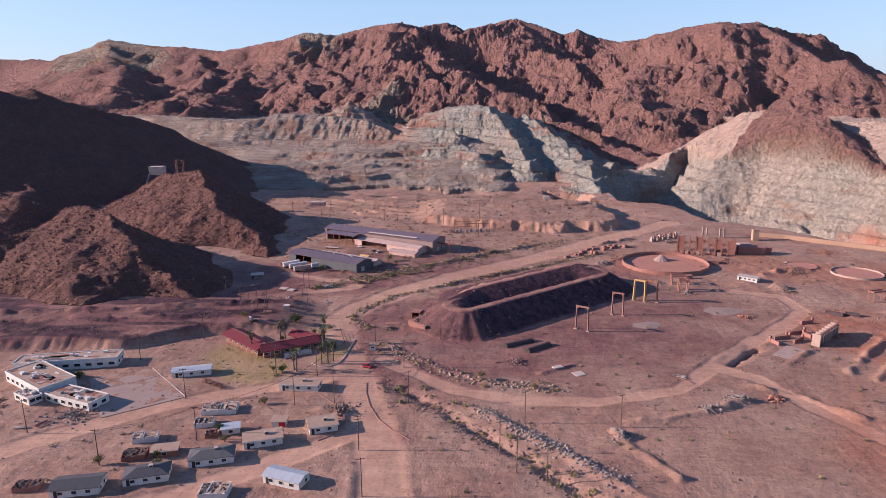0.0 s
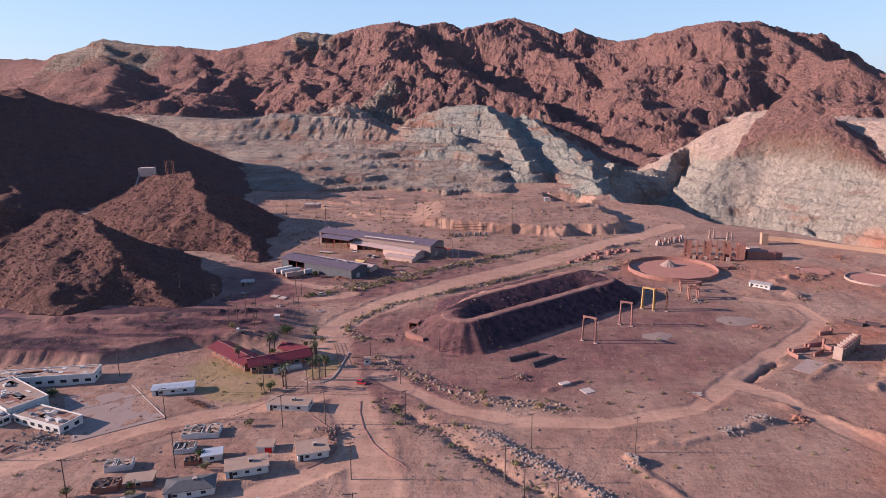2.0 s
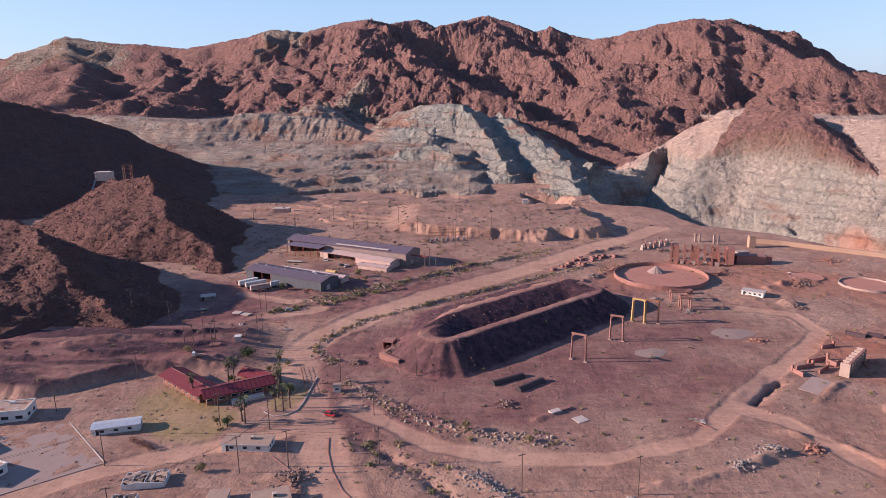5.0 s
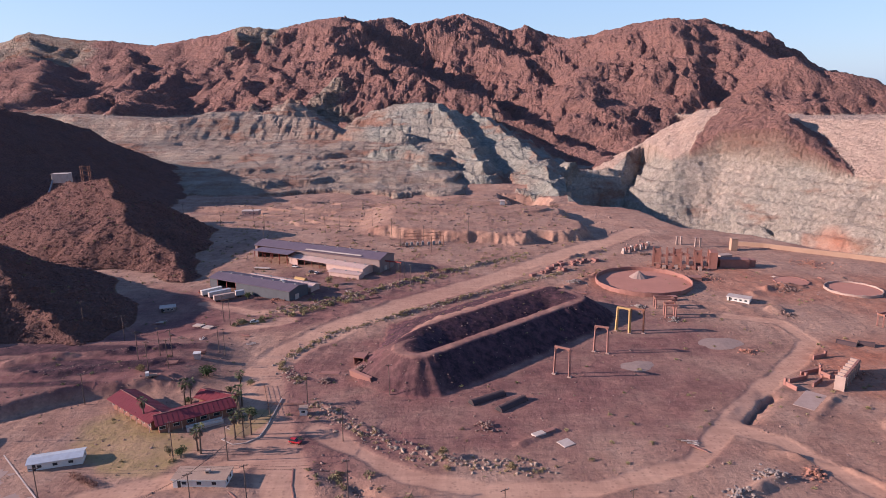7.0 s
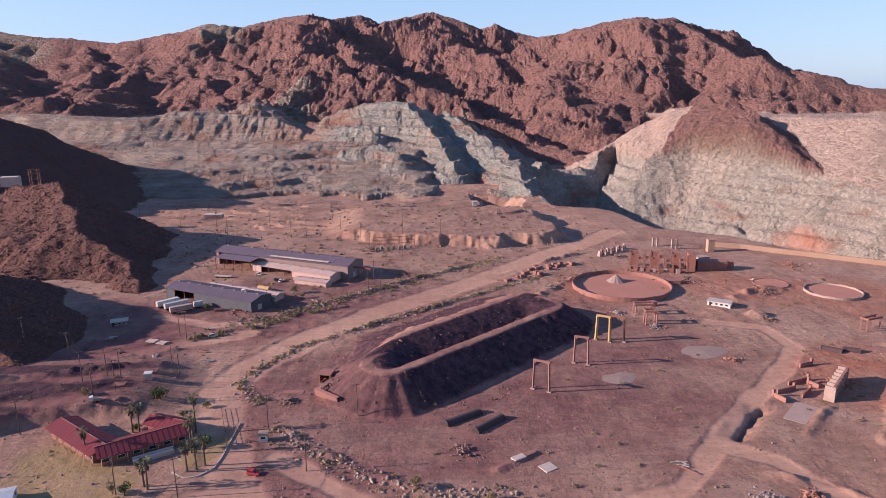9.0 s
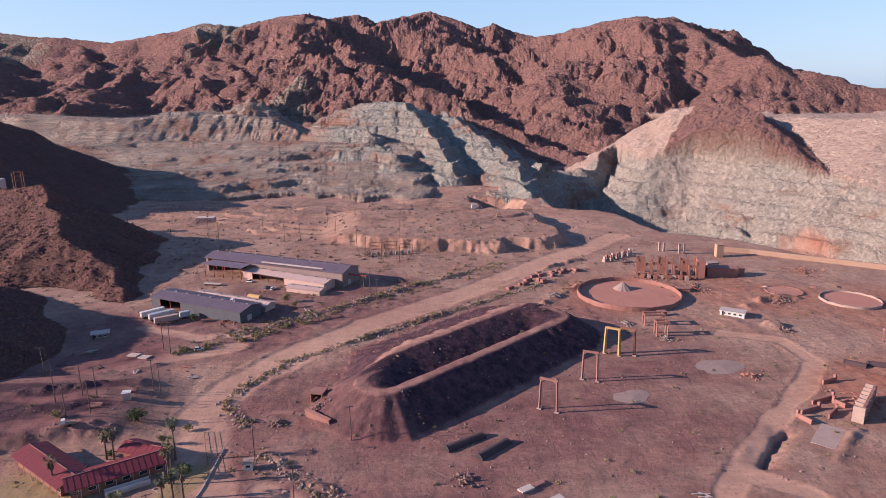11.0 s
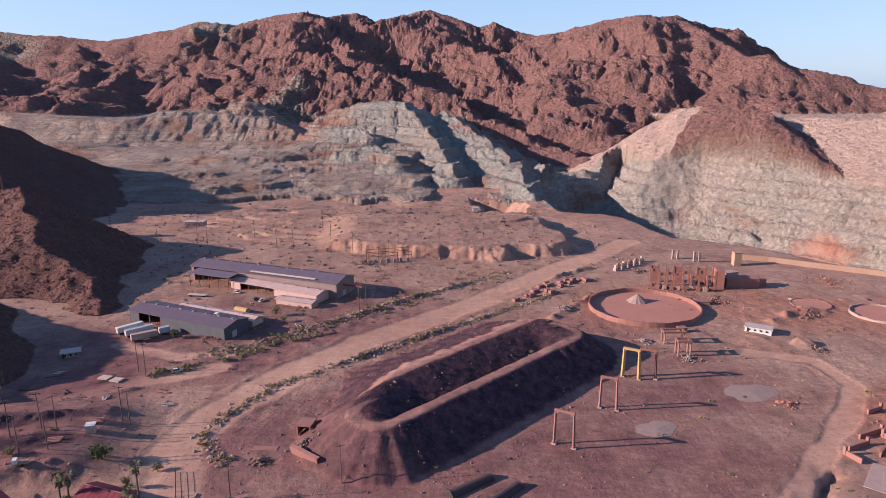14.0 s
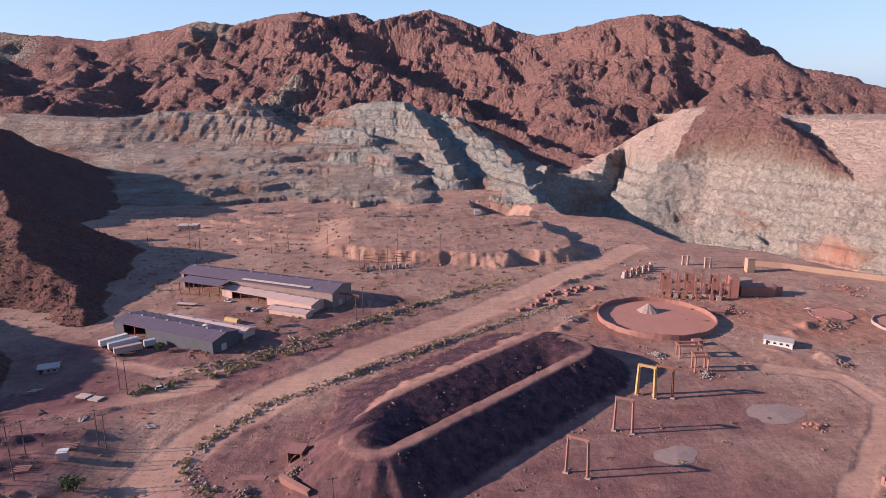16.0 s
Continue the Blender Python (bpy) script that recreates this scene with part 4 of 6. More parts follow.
    if w > 7:
        # no opening is cut: a near-black panel paints the doorway's inner shade
        part("door", block((-w / 2 + w * 0.12, -depth / 2 - 0.03, 1.0), (0.95, 0.12, 2.1)), BLACK_AND_SHADE, root, "dark open doorway")
    window_part(root, w / 2, depth * 0.15, height * 0.55, 1.3, 1.1, 1)
    if depth > 6:
        window_part(root, w / 2, -depth * 0.25, height * 0.55, 1.0, 1.1, 1)
    window_part(root, -w / 2, 0, height * 0.55, 1.3, 1.1, 3)
    return root


house((-91, 173), (-78, 177), 8.5, 2.8, "hip", GREY_ROOF, "white bungalow with a grey shingled hip roof", 1)
house((-106, 162), (-94, 166), 8.5, 2.8, "hip", DARK_ROOF, "white bungalow with a dark hip roof and cooler", 2)
house((-124, 155), (-111, 158), 9.0, 2.8, "gable", DARK_ROOF, "white house with a dark gabled shingle roof", 3, cooler=False)
house((-77.5, 184.5), (-66, 189), 8.0, 2.9, "flat", TAN_ROOF, "white house with a faded tan flat roof", 4)
house((-58.5, 195), (-49.5, 198.5), 9.0, 2.9, "flat", TAN_ROOF, "white house with tan flat roof beside the junction", 5, panes=2)
house((-102, 207), (-90, 209), 7.5, 2.7, "none", TAN_ROOF, "white roofless house with fallen brown rafters", 6)
house((-100.5, 197.5), (-94, 199), 5.5, 2.4, "none", TAN_ROOF, "small white roofless shed with charred rafters", 7, panes=1)
house((-116.5, 186), (-109, 188.5), 5.0, 2.5, "none", TAN_ROOF, "small white outbuilding with a broken roof", 8, panes=1)
house((-114, 175), (-107, 177), 6.0, 2.3, "none", TAN_ROOF, "brown collapsed shed with open rafters", 9, wall=BRICK, panes=1)
house((-105.5, 178), (-98, 180), 5.5, 2.3, "flat", TAN_ROOF, "low brown shed with a sagging tan roof", 10, wall=BRICK, cooler=False, panes=1)
house((-65, 167), (-53, 163.5), 7.0, 2.9, "gable", BLUE_ROOF, "white house with a pale metal gable roof", 11, cooler=False, pitch=1.2)
house((-80, 228.5), (-64.5, 228), 7.5, 3.0, "flat", TAN_ROOF, "long white house with a tan flat roof", 12)
house((-128, 237.5), (-113.5, 242), 6.5, 2.8, "gable", BLUE_ROOF, "long white cabin with a pale blue metal roof", 13, cooler=False, pitch=0.9)
house((-73.5, 200), (-68.5, 200.5), 5.0, 2.4, "flat", TAN_ROOF, "small white garage with red door panel", 14, cooler=False, panes=0)
house((-137, 157), (-130, 158.5), 5.0, 2.3, "none", TAN_ROOF, "small red-walled ruin without a roof", 15, wall=REDCON, panes=1)
house((-88.5, 193), (-83, 195), 5.0, 2.5, "flat", BLUE_ROOF, "small greenish shed with pale roof", 16, cooler=False, panes=1)
house((-93.5, 191), (-89.5, 192), 4.0, 2.0, "none", TAN_ROOF, "low brick ruin beside a green bush", 17, wall=BRICK, panes=0)
house((-81, 157.5), (-73, 158), 7.0, 2.5, "none", TAN_ROOF, "roofless pale house with collapsed timbers", 18, panes=1)

red_door = thing("garage_door", -68.6, 200.6, 6, "red painted panel leaning on the small garage", "door")
part("panel", block((-1.2, -0.45, 1.05), (2.2, 0.12, 2.1)), CARRED, red_door)


def long_block(p, q, depth, height, label, seed, roof=TAN_ROOF, panes=6):
    """A flat-roofed commercial wing."""
    w = math.dist(p, q)
    a = math.atan2(q[1] - p[1], q[0] - p[0])
    cx, cy = (p[0] + q[0]) / 2 - math.sin(a) * depth / 2, (p[1] + q[1]) / 2 + math.cos(a) * depth / 2
    root = thing("store_building", cx, cy, math.degrees(a), label, "building", "wings of the store block")
    part("wall", block((0, 0, height / 2 - 0.3), (w, depth, height + 0.6)), WHITE, root)
    top = part("roof", block((0, 0, height + 0.08), (w - 0.6, depth - 0.6, 0.2)), roof, root)
    for x, y, sx, sy in ((0, -depth / 2, w + 0.3, 0.3), (0, depth / 2, w + 0.3, 0.3), (-w / 2, 0, 0.3, depth - 0.3), (w / 2, 0, 0.3, depth - 0.3)):
        part("parapet", block((x, y, height + 0.2), (sx, sy, 0.55)), WHITE, root)
    rnd = random.Random(seed)
    for k in range(5):
        part("roof_unit", block((rnd.uniform(-0.4, 0.4) * w, rnd.uniform(-0.3, 0.3) * depth, height + 0.55), (rnd.uniform(0.8, 2.0), rnd.uniform(0.8, 1.6), 0.9)), STEEL if k % 2 else WHITE, top, "small metal roof unit")
    for k in range(6):
        part("roof_patch", block((rnd.uniform(-0.38, 0.38) * w, rnd.uniform(-0.3, 0.3) * depth, height + 0.195), (rnd.uniform(0.12, 0.3) * w, rnd.uniform(0.15, 0.4) * depth, 0.05), rnd.uniform(-6, 6)), (CONCRETE, BRICK, GREY_ROOF)[k % 3], top, "bare weathered patch of roofing")
    for k in range(14):
        part("loose_sheet", block((rnd.uniform(-0.45, 0.45) * w, rnd.uniform(-0.4, 0.4) * depth, height + 0.24), (rnd.uniform(1, 3.5), rnd.uniform(0.3, 1.5), 0.08), rnd.uniform(0, 180), 2, 3), (PALECON, WHITE, BRICK)[k % 3], top)
    for k in range(panes):
        window_part(root, -w / 2 + w * (k + 0.5) / panes, -depth / 2, 1.6, w / panes * 0.55, 1.4, 0)
    for k in range(2):
        window_part(root, w / 2, depth * (k - 0.5) * 0.45, 1.6, 2.0, 1.4, 1)
    return root


long_block((-195, 231), (-170, 216), 14, 3.8, "white flat-roofed store block with a tan roof", 21, panes=7)
long_block((-167, 215), (-145, 207.5), 9, 3.0, "lower white store wing with a tan roof", 22, panes=6)
long_block((-198, 239), (-157.5, 248), 9, 3.8, "long white rear wing with debris on its roof", 23, panes=9)
long_block((-179, 214.5), (-170, 210), 5, 2.6, "low white annex beside the store block", 24, panes=2)

# paving before the store
lot = thing("parking_lot", -143, 228, 0, "faded grey asphalt parking lot with dust", "parking lot")
tagged(lot, kind="structure")
LOT = [(-162, 235), (-142, 247), (-115, 221), (-138, 203)]
bm = bmesh.new()
faces(bm, [(x + 143, y - 228, h) for h in (0.06, -0.5) for x, y in LOT], [(0, 1, 2, 3), (7, 6, 5, 4)] + [(k, k + 4, (k + 1) % 4 + 4, (k + 1) % 4) for k in range(4)])
part("asphalt", bm, worn("faded_asphalt", (0.37, 0.25, 0.205), (0.28, 0.185, 0.15), 0.95, 0.15, 2), lot)
(ax, ay), (bx, by) = LOT[1], LOT[2]
for k in range(3):
    f = (k + 0.5) / 3
    part("kerb", block((ax + (bx - ax) * f + 143.4, ay + (by - ay) * f - 227.8, 0.12), (math.dist(LOT[1], LOT[2]) / 3 - 0.4, 0.35, 0.34), math.degrees(math.atan2(by - ay, bx - ax))), PALECON, lot, "pale concrete kerb")


def red_office():
    root = thing("office_building", -97, 271, 0, "brick office with a dark red hipped roof", "building")
    z = root.location.z

    def wing(p, q, depth, height):
        w = math.dist(p, q)
        a = math.degrees(math.atan2(q[1] - p[1], q[0] - p[0]))
        m = pose((p[0] + q[0]) / 2 + 97, (p[1] + q[1]) / 2 - 271, 0, 0, 0, a)
        body = part("wing", block((0, 0, height / 2 - 0.4), (w - 2.4, depth - 2.4, height + 0.8)), BRICK, root)
        body.matrix_basis = m
        bm = gable(w - 1, depth - 1, 1.7, 0.5, 0.25)
        bmesh.ops.translate(bm, verts=bm.verts, vec=(0, 0, height + 0.05))
        top = part("roof", bm, RED_ROOF, body)
        n = int(w / 1.6)
        seams = bmesh.new()
        for k in range(n):
            x = -w / 2 + 0.8 + k * (w - 1.6) / max(n - 1, 1)
            for s in (-1, 1):
                rise = math.atan2(1.7, depth / 2)
                slab(seams, (x, s * depth / 4, height + 0.05 + 0.89), (0.06, math.hypot(depth / 2, 1.7), 0.05), 0, -s * math.degrees(rise))
        part("roof_seams", seams, RED_ROOF, body)
        part("ridge_cap", block((0, 0, height + 1.80), (w, 0.3, 0.10)), REDCON, body, "pale worn ridge cap")
        for s in (-1, 1):
            part("fascia", block((0, s * (depth / 2 + 0.02), height - 0.1), (w, 0.1, 0.25)), RED_ROOF, body)
        k = int(w / 4)
        for i in range(k):
            x = -w / 2 + w * (i + 0.5) / k
            window_part(body, x, -depth / 2 + 1.2, height * 0.55, 2.2, 1.2, 0)
            part("post", beam((x + 1.6, -depth / 2 + 0.2, -0.3), (x + 1.6, -depth / 2 + 0.2, height), 0.12), PINK, body)

    wing((-120.5, 283), (-97, 264), 10.5, 3.4)
    wing((-100, 262.5), (-77, 276.5), 10.5, 3.4)
    wing((-76.5, 277.5), (-91, 283.5), 8.0, 3.3)
    return root


red_office()
terrace = thing("entrance_ramp", -83, 264, 31, "pale concrete entrance ramp with a low rail", "ramp")
part("deck", block((0, 0, 0.3), (12, 2.2, 0.9)), PALECON, terrace)
for s in (-1, 1):
    part("rail", block((0, s * 1.05, 1.15), (12, 0.08, 0.9)), BLUE_ROOF, terrace)

for k, (x, y, h) in enumerate([(-104.5, 266, 9), (-96.4, 281, 9), (-94, 280.5, 9.5), (-73, 271, 11), (-74.6, 279, 13), (-70, 255.5, 8.5), (-67.5, 256.5, 9), (-65.7, 259, 8.5), (-78.5, 247, 9), (-80, 248.5, 7), (-72, 266, 11)]):
    palm(x, y, h, 40 + k)
for k, (x, y, h, w, leaf, label) in enumerate([
        (-84, 244.5, 4.5, 5.5, GREEN_LEAF, "round dark green tree on the lawn"), (-68.7, 269, 5.0, 6.0, GREEN_LEAF, "dense dark green tree beside the office"),
        (-94.8, 302, 4.6, 9.0, GREEN_LEAF, "wide green tamarisk behind the office"), (-82, 289, 4.0, 4.0, OLIVE_LEAF, "small olive tree behind the office"),
        (-121, 301, 3.0, 6.0, DRY_LEAF, "dry yellowish thicket by the railway yard"), (-88, 246, 3.0, 3.5, DRY_LEAF, "small dry tree by the drive"),
        (-82, 217, 3.2, 4.6, OLIVE_LEAF, "round olive bush beside the street"), (-120, 173, 3.6, 5.0, OLIVE_LEAF, "grey-green bush among the houses"),
        (-90, 195.5, 3.4, 4.6, GREEN_LEAF, "green tree beside the brick ruin"), (-86, 189, 3.0, 3.8, OLIVE_LEAF, "pale bush between two houses"),
        (-101, 173, 3.0, 4.4, OLIVE_LEAF, "grey-green bush beside the bungalow"), (-104, 178, 3.0, 3.6, GREEN_LEAF, "dark bush beside the collapsed shed"),
        (-167, 236, 3.0, 6.0, GREEN_LEAF, "green shrubs along the rear wing"), (-96, 283, 2.2, 4.0, GREEN_LEAF, "low green courtyard shrub"),
        (-76.5, 297, 2.2, 4.0, OLIVE_LEAF, "low olive shrub beside the road"), (-109, 407, 4.2, 5.5, GREEN_LEAF, "green bush in front of the grey shed"),
        (-69, 434, 5.0, 8.0, DRY_LEAF, "big dry bush beside the pink shed"), (-62, 425, 3.2, 5.0, DRY_LEAF, "dry bush beside the shed yard"),
        (-1, 243, 3.5, 5.0, DRY_LEAF, "tall yellow dry bush beside the track"), (20, 236, 2.6, 4.0, DRY_LEAF, "yellow dry bush beside the track")]):
    tree(x, y, h, w, leaf, label, 70 + k)

# poles and wires
POLES = [(-114, 220), (-151, 255), (-134, 282), (-56, 220), (-28, 222), (-70, 216), (-40, 187), (-120, 173), (-96, 190), (6, 188), (15, 208), (48, 207), (-51, 281), (-34, 254), (-21, 287), (-157, 191),
         (-127, 312), (-118, 301), (-120, 317), (-114, 315), (-111, 303.5), (-98, 325), (-95, 323.5), (-148, 344), (-86.6, 245), (-68.6, 243), (-170, 351), (-34, 162), (20, 173), (11, 177),
         (-110.3, 369.6), (-106, 365.7), (-26.3, 436), (-19, 427.5), (-24, 452), (-31, 529), (-20, 522), (-8, 515), (-14, 540), (-58, 592), (-95, 579), (-83, 578), (-40, 565), (-8, 556), (20, 545), (-120, 620), (-150, 600), (-70, 640),
         (-190, 610), (-205, 570), (-170, 640), (-140, 560)]
for k, (x, y) in enumerate(POLES):
    pole(x, y, 12.5 if k < 30 else 14.0, 100 + k, 2 if k in (6, 9) else 1)


def wires(name, stops, sag=1.2):
    cu = bpy.data.curves.new(name, "CURVE")
    cu.dimensions, cu.bevel_depth, cu.bevel_resolution = "3D", 0.035, 0
    for (ax, ay, ah), (bx, by, bh) in zip(stops, stops[1:]):
        az, bz = ground_at(ax, ay) + ah, ground_at(bx, by) + bh
        for off in (-1.0, 1.0):
            sp = cu.splines.new("POLY")
            sp.points.add(10)
            for i in range(11):
                f = i / 10
                sp.points[i].co = (ax + (bx - ax) * f + off * 0.4, ay + (by - ay) * f + off * 0.8, az + (bz - az) * f - 4 * sag * f * (1 - f), 1)
    cu.materials.append(TYRE)
    ob = new(name, cu)
    tagged(ob, "thin dark overhead wires between wooden poles", "wires")


wires("power_line", [(-157, 191, 12), (-114, 220, 12), (-56, 220, 12), (-28, 222, 12)])
wires("power_line", [(-120, 173, 12), (-96, 190, 12), (-70, 216, 12), (-51, 281, 12)])
wires("power_line", [(-170, 351, 12), (-148, 344, 12), (-127, 312, 12), (-114, 315, 12)])


def small_car(x, y, rz, paint, label, name="car"):
    root = thing(name, x, y, rz, label, "car")
    bm = block((0, 0, 0.62), (4.2, 1.75, 0.62), 0, 0, 0, 0.14)
    part("body", bm, paint, root)
    cab = faces(bmesh.new(), [(-1.9, -0.75, 0.9), (0.9, -0.75, 0.9), (0.9, 0.75, 0.9), (-1.9, 0.75, 0.9), (-1.6, -0.62, 1.55), (0.2, -0.62, 1.55), (0.2, 0.62, 1.55), (-1.6, 0.62, 1.55)],
                [(0, 1, 5, 4), (1, 2, 6, 5), (2, 3, 7, 6), (3, 0, 4, 7), (4, 5, 6, 7)])
    part("cab_glass", cab, GLASS, root, "dark car glass")
    part("roof", block((-0.7, 0, 1.58), (1.85, 1.3, 0.08), 0, 0, 0, 0.03), paint, root)
    for dx in (-1.3, 1.3):
        for dy in (-0.8, 0.8):
            wheel = part("wheel", beam((dx, dy - 0.11, 0.33), (dx, dy + 0.11, 0.33), 0.33, None, 12), TYRE, root)
            part("rim", beam((dx, dy - 0.12, 0.33), (dx, dy + 0.12, 0.33), 0.18, None, 10), STEEL, wheel)
    for dy in (-0.6, 0.6):
        part("headlight", block((2.08, dy, 0.72), (0.08, 0.3, 0.16)), PALECON, root)
        part("tail_light", block((-2.08, dy, 0.72), (0.08, 0.25, 0.16)), REDSTEEL, root)
    return root


small_car(-49.6, 253.2, -18, CARRED, "small bright red car parked on the dirt road")
booth = thing("gate_booth", -50.8, 273, 5, "small white gatehouse booth with a tan roof", "booth")
part("wall", block((0, 0, 1.1), (2.6, 2.6, 2.8)), WHITE, booth)
part("roof", block((0, 0, 2.6), (3.2, 3.2, 0.2), 0, 4), TAN_ROOF, booth)
window_part(booth, 0, -1.3, 1.5, 1.5, 0.9, 0)
window_part(booth, 1.3, 0, 1.5, 1.5, 0.9, 1)
gate = thing("road_gate", -58, 279.2, 0, "thin steel swing gate across the road", "gate")
for s in (0, 1):
    part("rail", beam((-7, 0, 0.6 + 0.5 * s), (6, 0, 0.6 + 0.5 * s), 0.06), RUST, gate)
for x in (-7, -2.5, 2, 6):
    part("post", beam((x, 0, -0.3), (x, 0, 1.4), 0.09), RUST, gate)
cabin = thing("pump_shed", -104, 316, 12, "small pink block shed with a white roof", "shed")
part("wall", block((0, 0, 1.1), (2.6, 2.4, 2.8)), PINK, cabin)
part("roof", block((0, 0, 2.6), (3.1, 2.9, 0.2)), WHITE, cabin)
trailer = thing("utility_trailer", -114.5, 295.5, 20, "white and orange utility trailer on wheels", "trailer")
part("bed", block((0, 0, 0.9), (4.2, 2.0, 0.4)), ORANGE, trailer)
part("cabinet", block((-1.4, 0, 1.7), (1.2, 1.9, 1.3)), WHITE, trailer)
for s in (-1, 1):
    part("wheel", beam((0.4, s * 1.0, 0.4), (0.4, s * 1.2, 0.4), 0.42, None, 12), TYRE, trailer)

# kerb round the lawn strip and the fence along the road
kerb = thing("lawn_kerb", -66, 262, 0, "curved pale kerb round the lawn strip", "kerb")
RIM = [(-61.5, 285), (-61.8, 263), (-62.6, 257), (-66, 253.2), (-70, 252.2), (-74.6, 255.6), (-71.3, 259.6), (-79.7, 267)]
for (ax, ay), (bx, by) in zip(RIM, RIM[1:]):
    part("kerbstone", block(((ax + bx) / 2 + 66, (ay + by) / 2 - 262, 0.1), (math.dist((ax, ay), (bx, by)) + 0.15, 0.35, 0.45), math.degrees(math.atan2(by - ay, bx - ax))), PALECON, kerb)
for label, line in [("thin curved kerb round the road island", [(-47, 238), (-45.5, 229), (-42, 218), (-37, 208), (-30.5, 200), (-24, 194)]),
                    ("thin curved kerb along the house side of the road", [(-63, 226), (-56, 219), (-50, 210), (-48, 203), (-50, 197), (-55, 192)])]:
    edging = thing("road_kerb", line[2][0], line[2][1], 0, label, "kerb", "kerbs by the junction")
    for (ax, ay), (bx, by) in zip(line, line[1:]):
        n = max(2, round(math.dist((ax, ay), (bx, by)) / 2.4))
        for k in range(n):
            x, y = ax + (bx - ax) * (k + 0.5) / n, ay + (by - ay) * (k + 0.5) / n
            part("kerbstone", block((x - line[2][0], y - line[2][1], ground_at(x, y) - edging.location.z + 0.02), (math.dist((ax, ay), (bx, by)) / n - 0.05, 0.3, 0.36), math.degrees(math.atan2(by - ay, bx - ax))), REDCON, edging)
fence = thing("hedge_fence", -66.5, 283, 0, "dark mesh fence along the dirt road", "fence")
for k in range(12):
    f = k / 11
    part("post", beam((-4.5 + 9 * f, 13 - 26 * f, -0.3), (-4.5 + 9 * f, 13 - 26 * f, 1.9), 0.07), RUST, fence)
for h in (0.5, 1.1, 1.7):
    part("rail", beam((-4.5, 13, h), (4.5, -13, h), 0.05), BLACK_AND_SHADE, fence)
hedge = thing("dry_hedge", -108, 232, -30, "row of reddish dry hedge plants", "hedge")
bm = bmesh.new()
for k in range(9):
    leaves(bm, random.Random(300 + k), (-5.5 + 1.35 * k, 0, 0.9), 1.2, 90, 0.32, 0.8)
part("foliage", bm, leafy("dry_hedge_leaf", (0.30, 0.13, 0.08), (0.2, 0.09, 0.06)), hedge)

# ---- sheds and yard ----


def long_shed(name, p, q, depth, eave, ridge, roof, wall, label, bays=(), category="shed", seams=24, door=True):
    """A metal shed; p, q: ends of the front wall. bays: open stretches (from, to) of the front, as shares of its length."""
    w = math.dist(p, q)
    a = math.atan2(q[1] - p[1], q[0] - p[0])
    cx, cy = (p[0] + q[0]) / 2 - math.sin(a) * depth / 2, (p[1] + q[1]) / 2 + math.cos(a) * depth / 2
    root = thing(name, cx, cy, math.degrees(a), label, category)
    spots, last = [], 0.0
    for f0, f1 in sorted(bays):
        spots.append((last, f0))
        last = f1
    spots.append((last, 1.0))
    for f0, f1 in spots:
        if f1 - f0 > 0.005:
            part("front_wall", block((w * ((f0 + f1) / 2 - 0.5), -depth / 2 + 0.15, eave / 2 - 0.3), (w * (f1 - f0), 0.3, eave + 0.6)), wall, root)
    for f0, f1 in bays:
        n = max(2, int(w * (f1 - f0) / 6))
        for k in range(n + 1):
            x = w * (f0 + (f1 - f0) * k / n - 0.5)
            part("column", block((x, -depth / 2 + 0.15, eave / 2 - 0.2), (0.3, 0.3, eave + 0.4)), REDSTEEL, root)
    part("back_wall", block((0, depth / 2 - 0.15, eave / 2 - 0.3), (w, 0.3, eave + 0.6)), wall, root)
    for s in (-1, 1):
        bm = faces(bmesh.new(), [(s * w / 2, -depth / 2, -0.5), (s * w / 2, depth / 2, -0.5), (s * w / 2, depth / 2, eave), (s * w / 2, 0, ridge - 0.05), (s * w / 2, -depth / 2, eave),
                                 (s * (w / 2 - 0.3), -depth / 2, -0.5), (s * (w / 2 - 0.3), depth / 2, -0.5), (s * (w / 2 - 0.3), depth / 2, eave), (s * (w / 2 - 0.3), 0, ridge - 0.05), (s * (w / 2 - 0.3), -depth / 2, eave)],
                   [(0, 1, 2, 3, 4), (9, 8, 7, 6, 5), (0, 5, 6, 1), (1, 6, 7, 2), (2, 7, 8, 3), (3, 8, 9, 4), (4, 9, 5, 0)])
        part("end_wall", bm, wall, root)
    bm = gable(w, depth, ridge - eave, 0.7, 0.2)
    bmesh.ops.translate(bm, verts=bm.verts, vec=(0, 0, eave + 0.12))
    top = part("roof", bm, roof, root)
    bm, rise = bmesh.new(), math.atan2(ridge - eave, depth / 2 + 0.7)
    for k in range(seams):
        x = -w / 2 + w * (k + 0.5) / seams
        for s in (-1, 1):
            slab(bm, (x, s * (depth / 4 + 0.35), (eave + ridge) / 2 + 0.15), (0.12, math.hypot(depth / 2 + 0.7, ridge - eave), 0.10), 0, -s * math.degrees(rise))
    part("roof_ribs", bm, roof, top)
    for k in range(0, seams, 4):
        part("ridge_vent", block((-w / 2 + w * (k + 1) / seams, 0, ridge + 0.32), (1.1, 0.9, 0.55)), STEEL, top, "small grey ridge vent")
    if door:
        part("door", block((w / 2 + 0.05, -depth * 0.1, 1.5), (0.12, 3.0, 3.2)), PALECON, root, "pale sliding door")
    return root


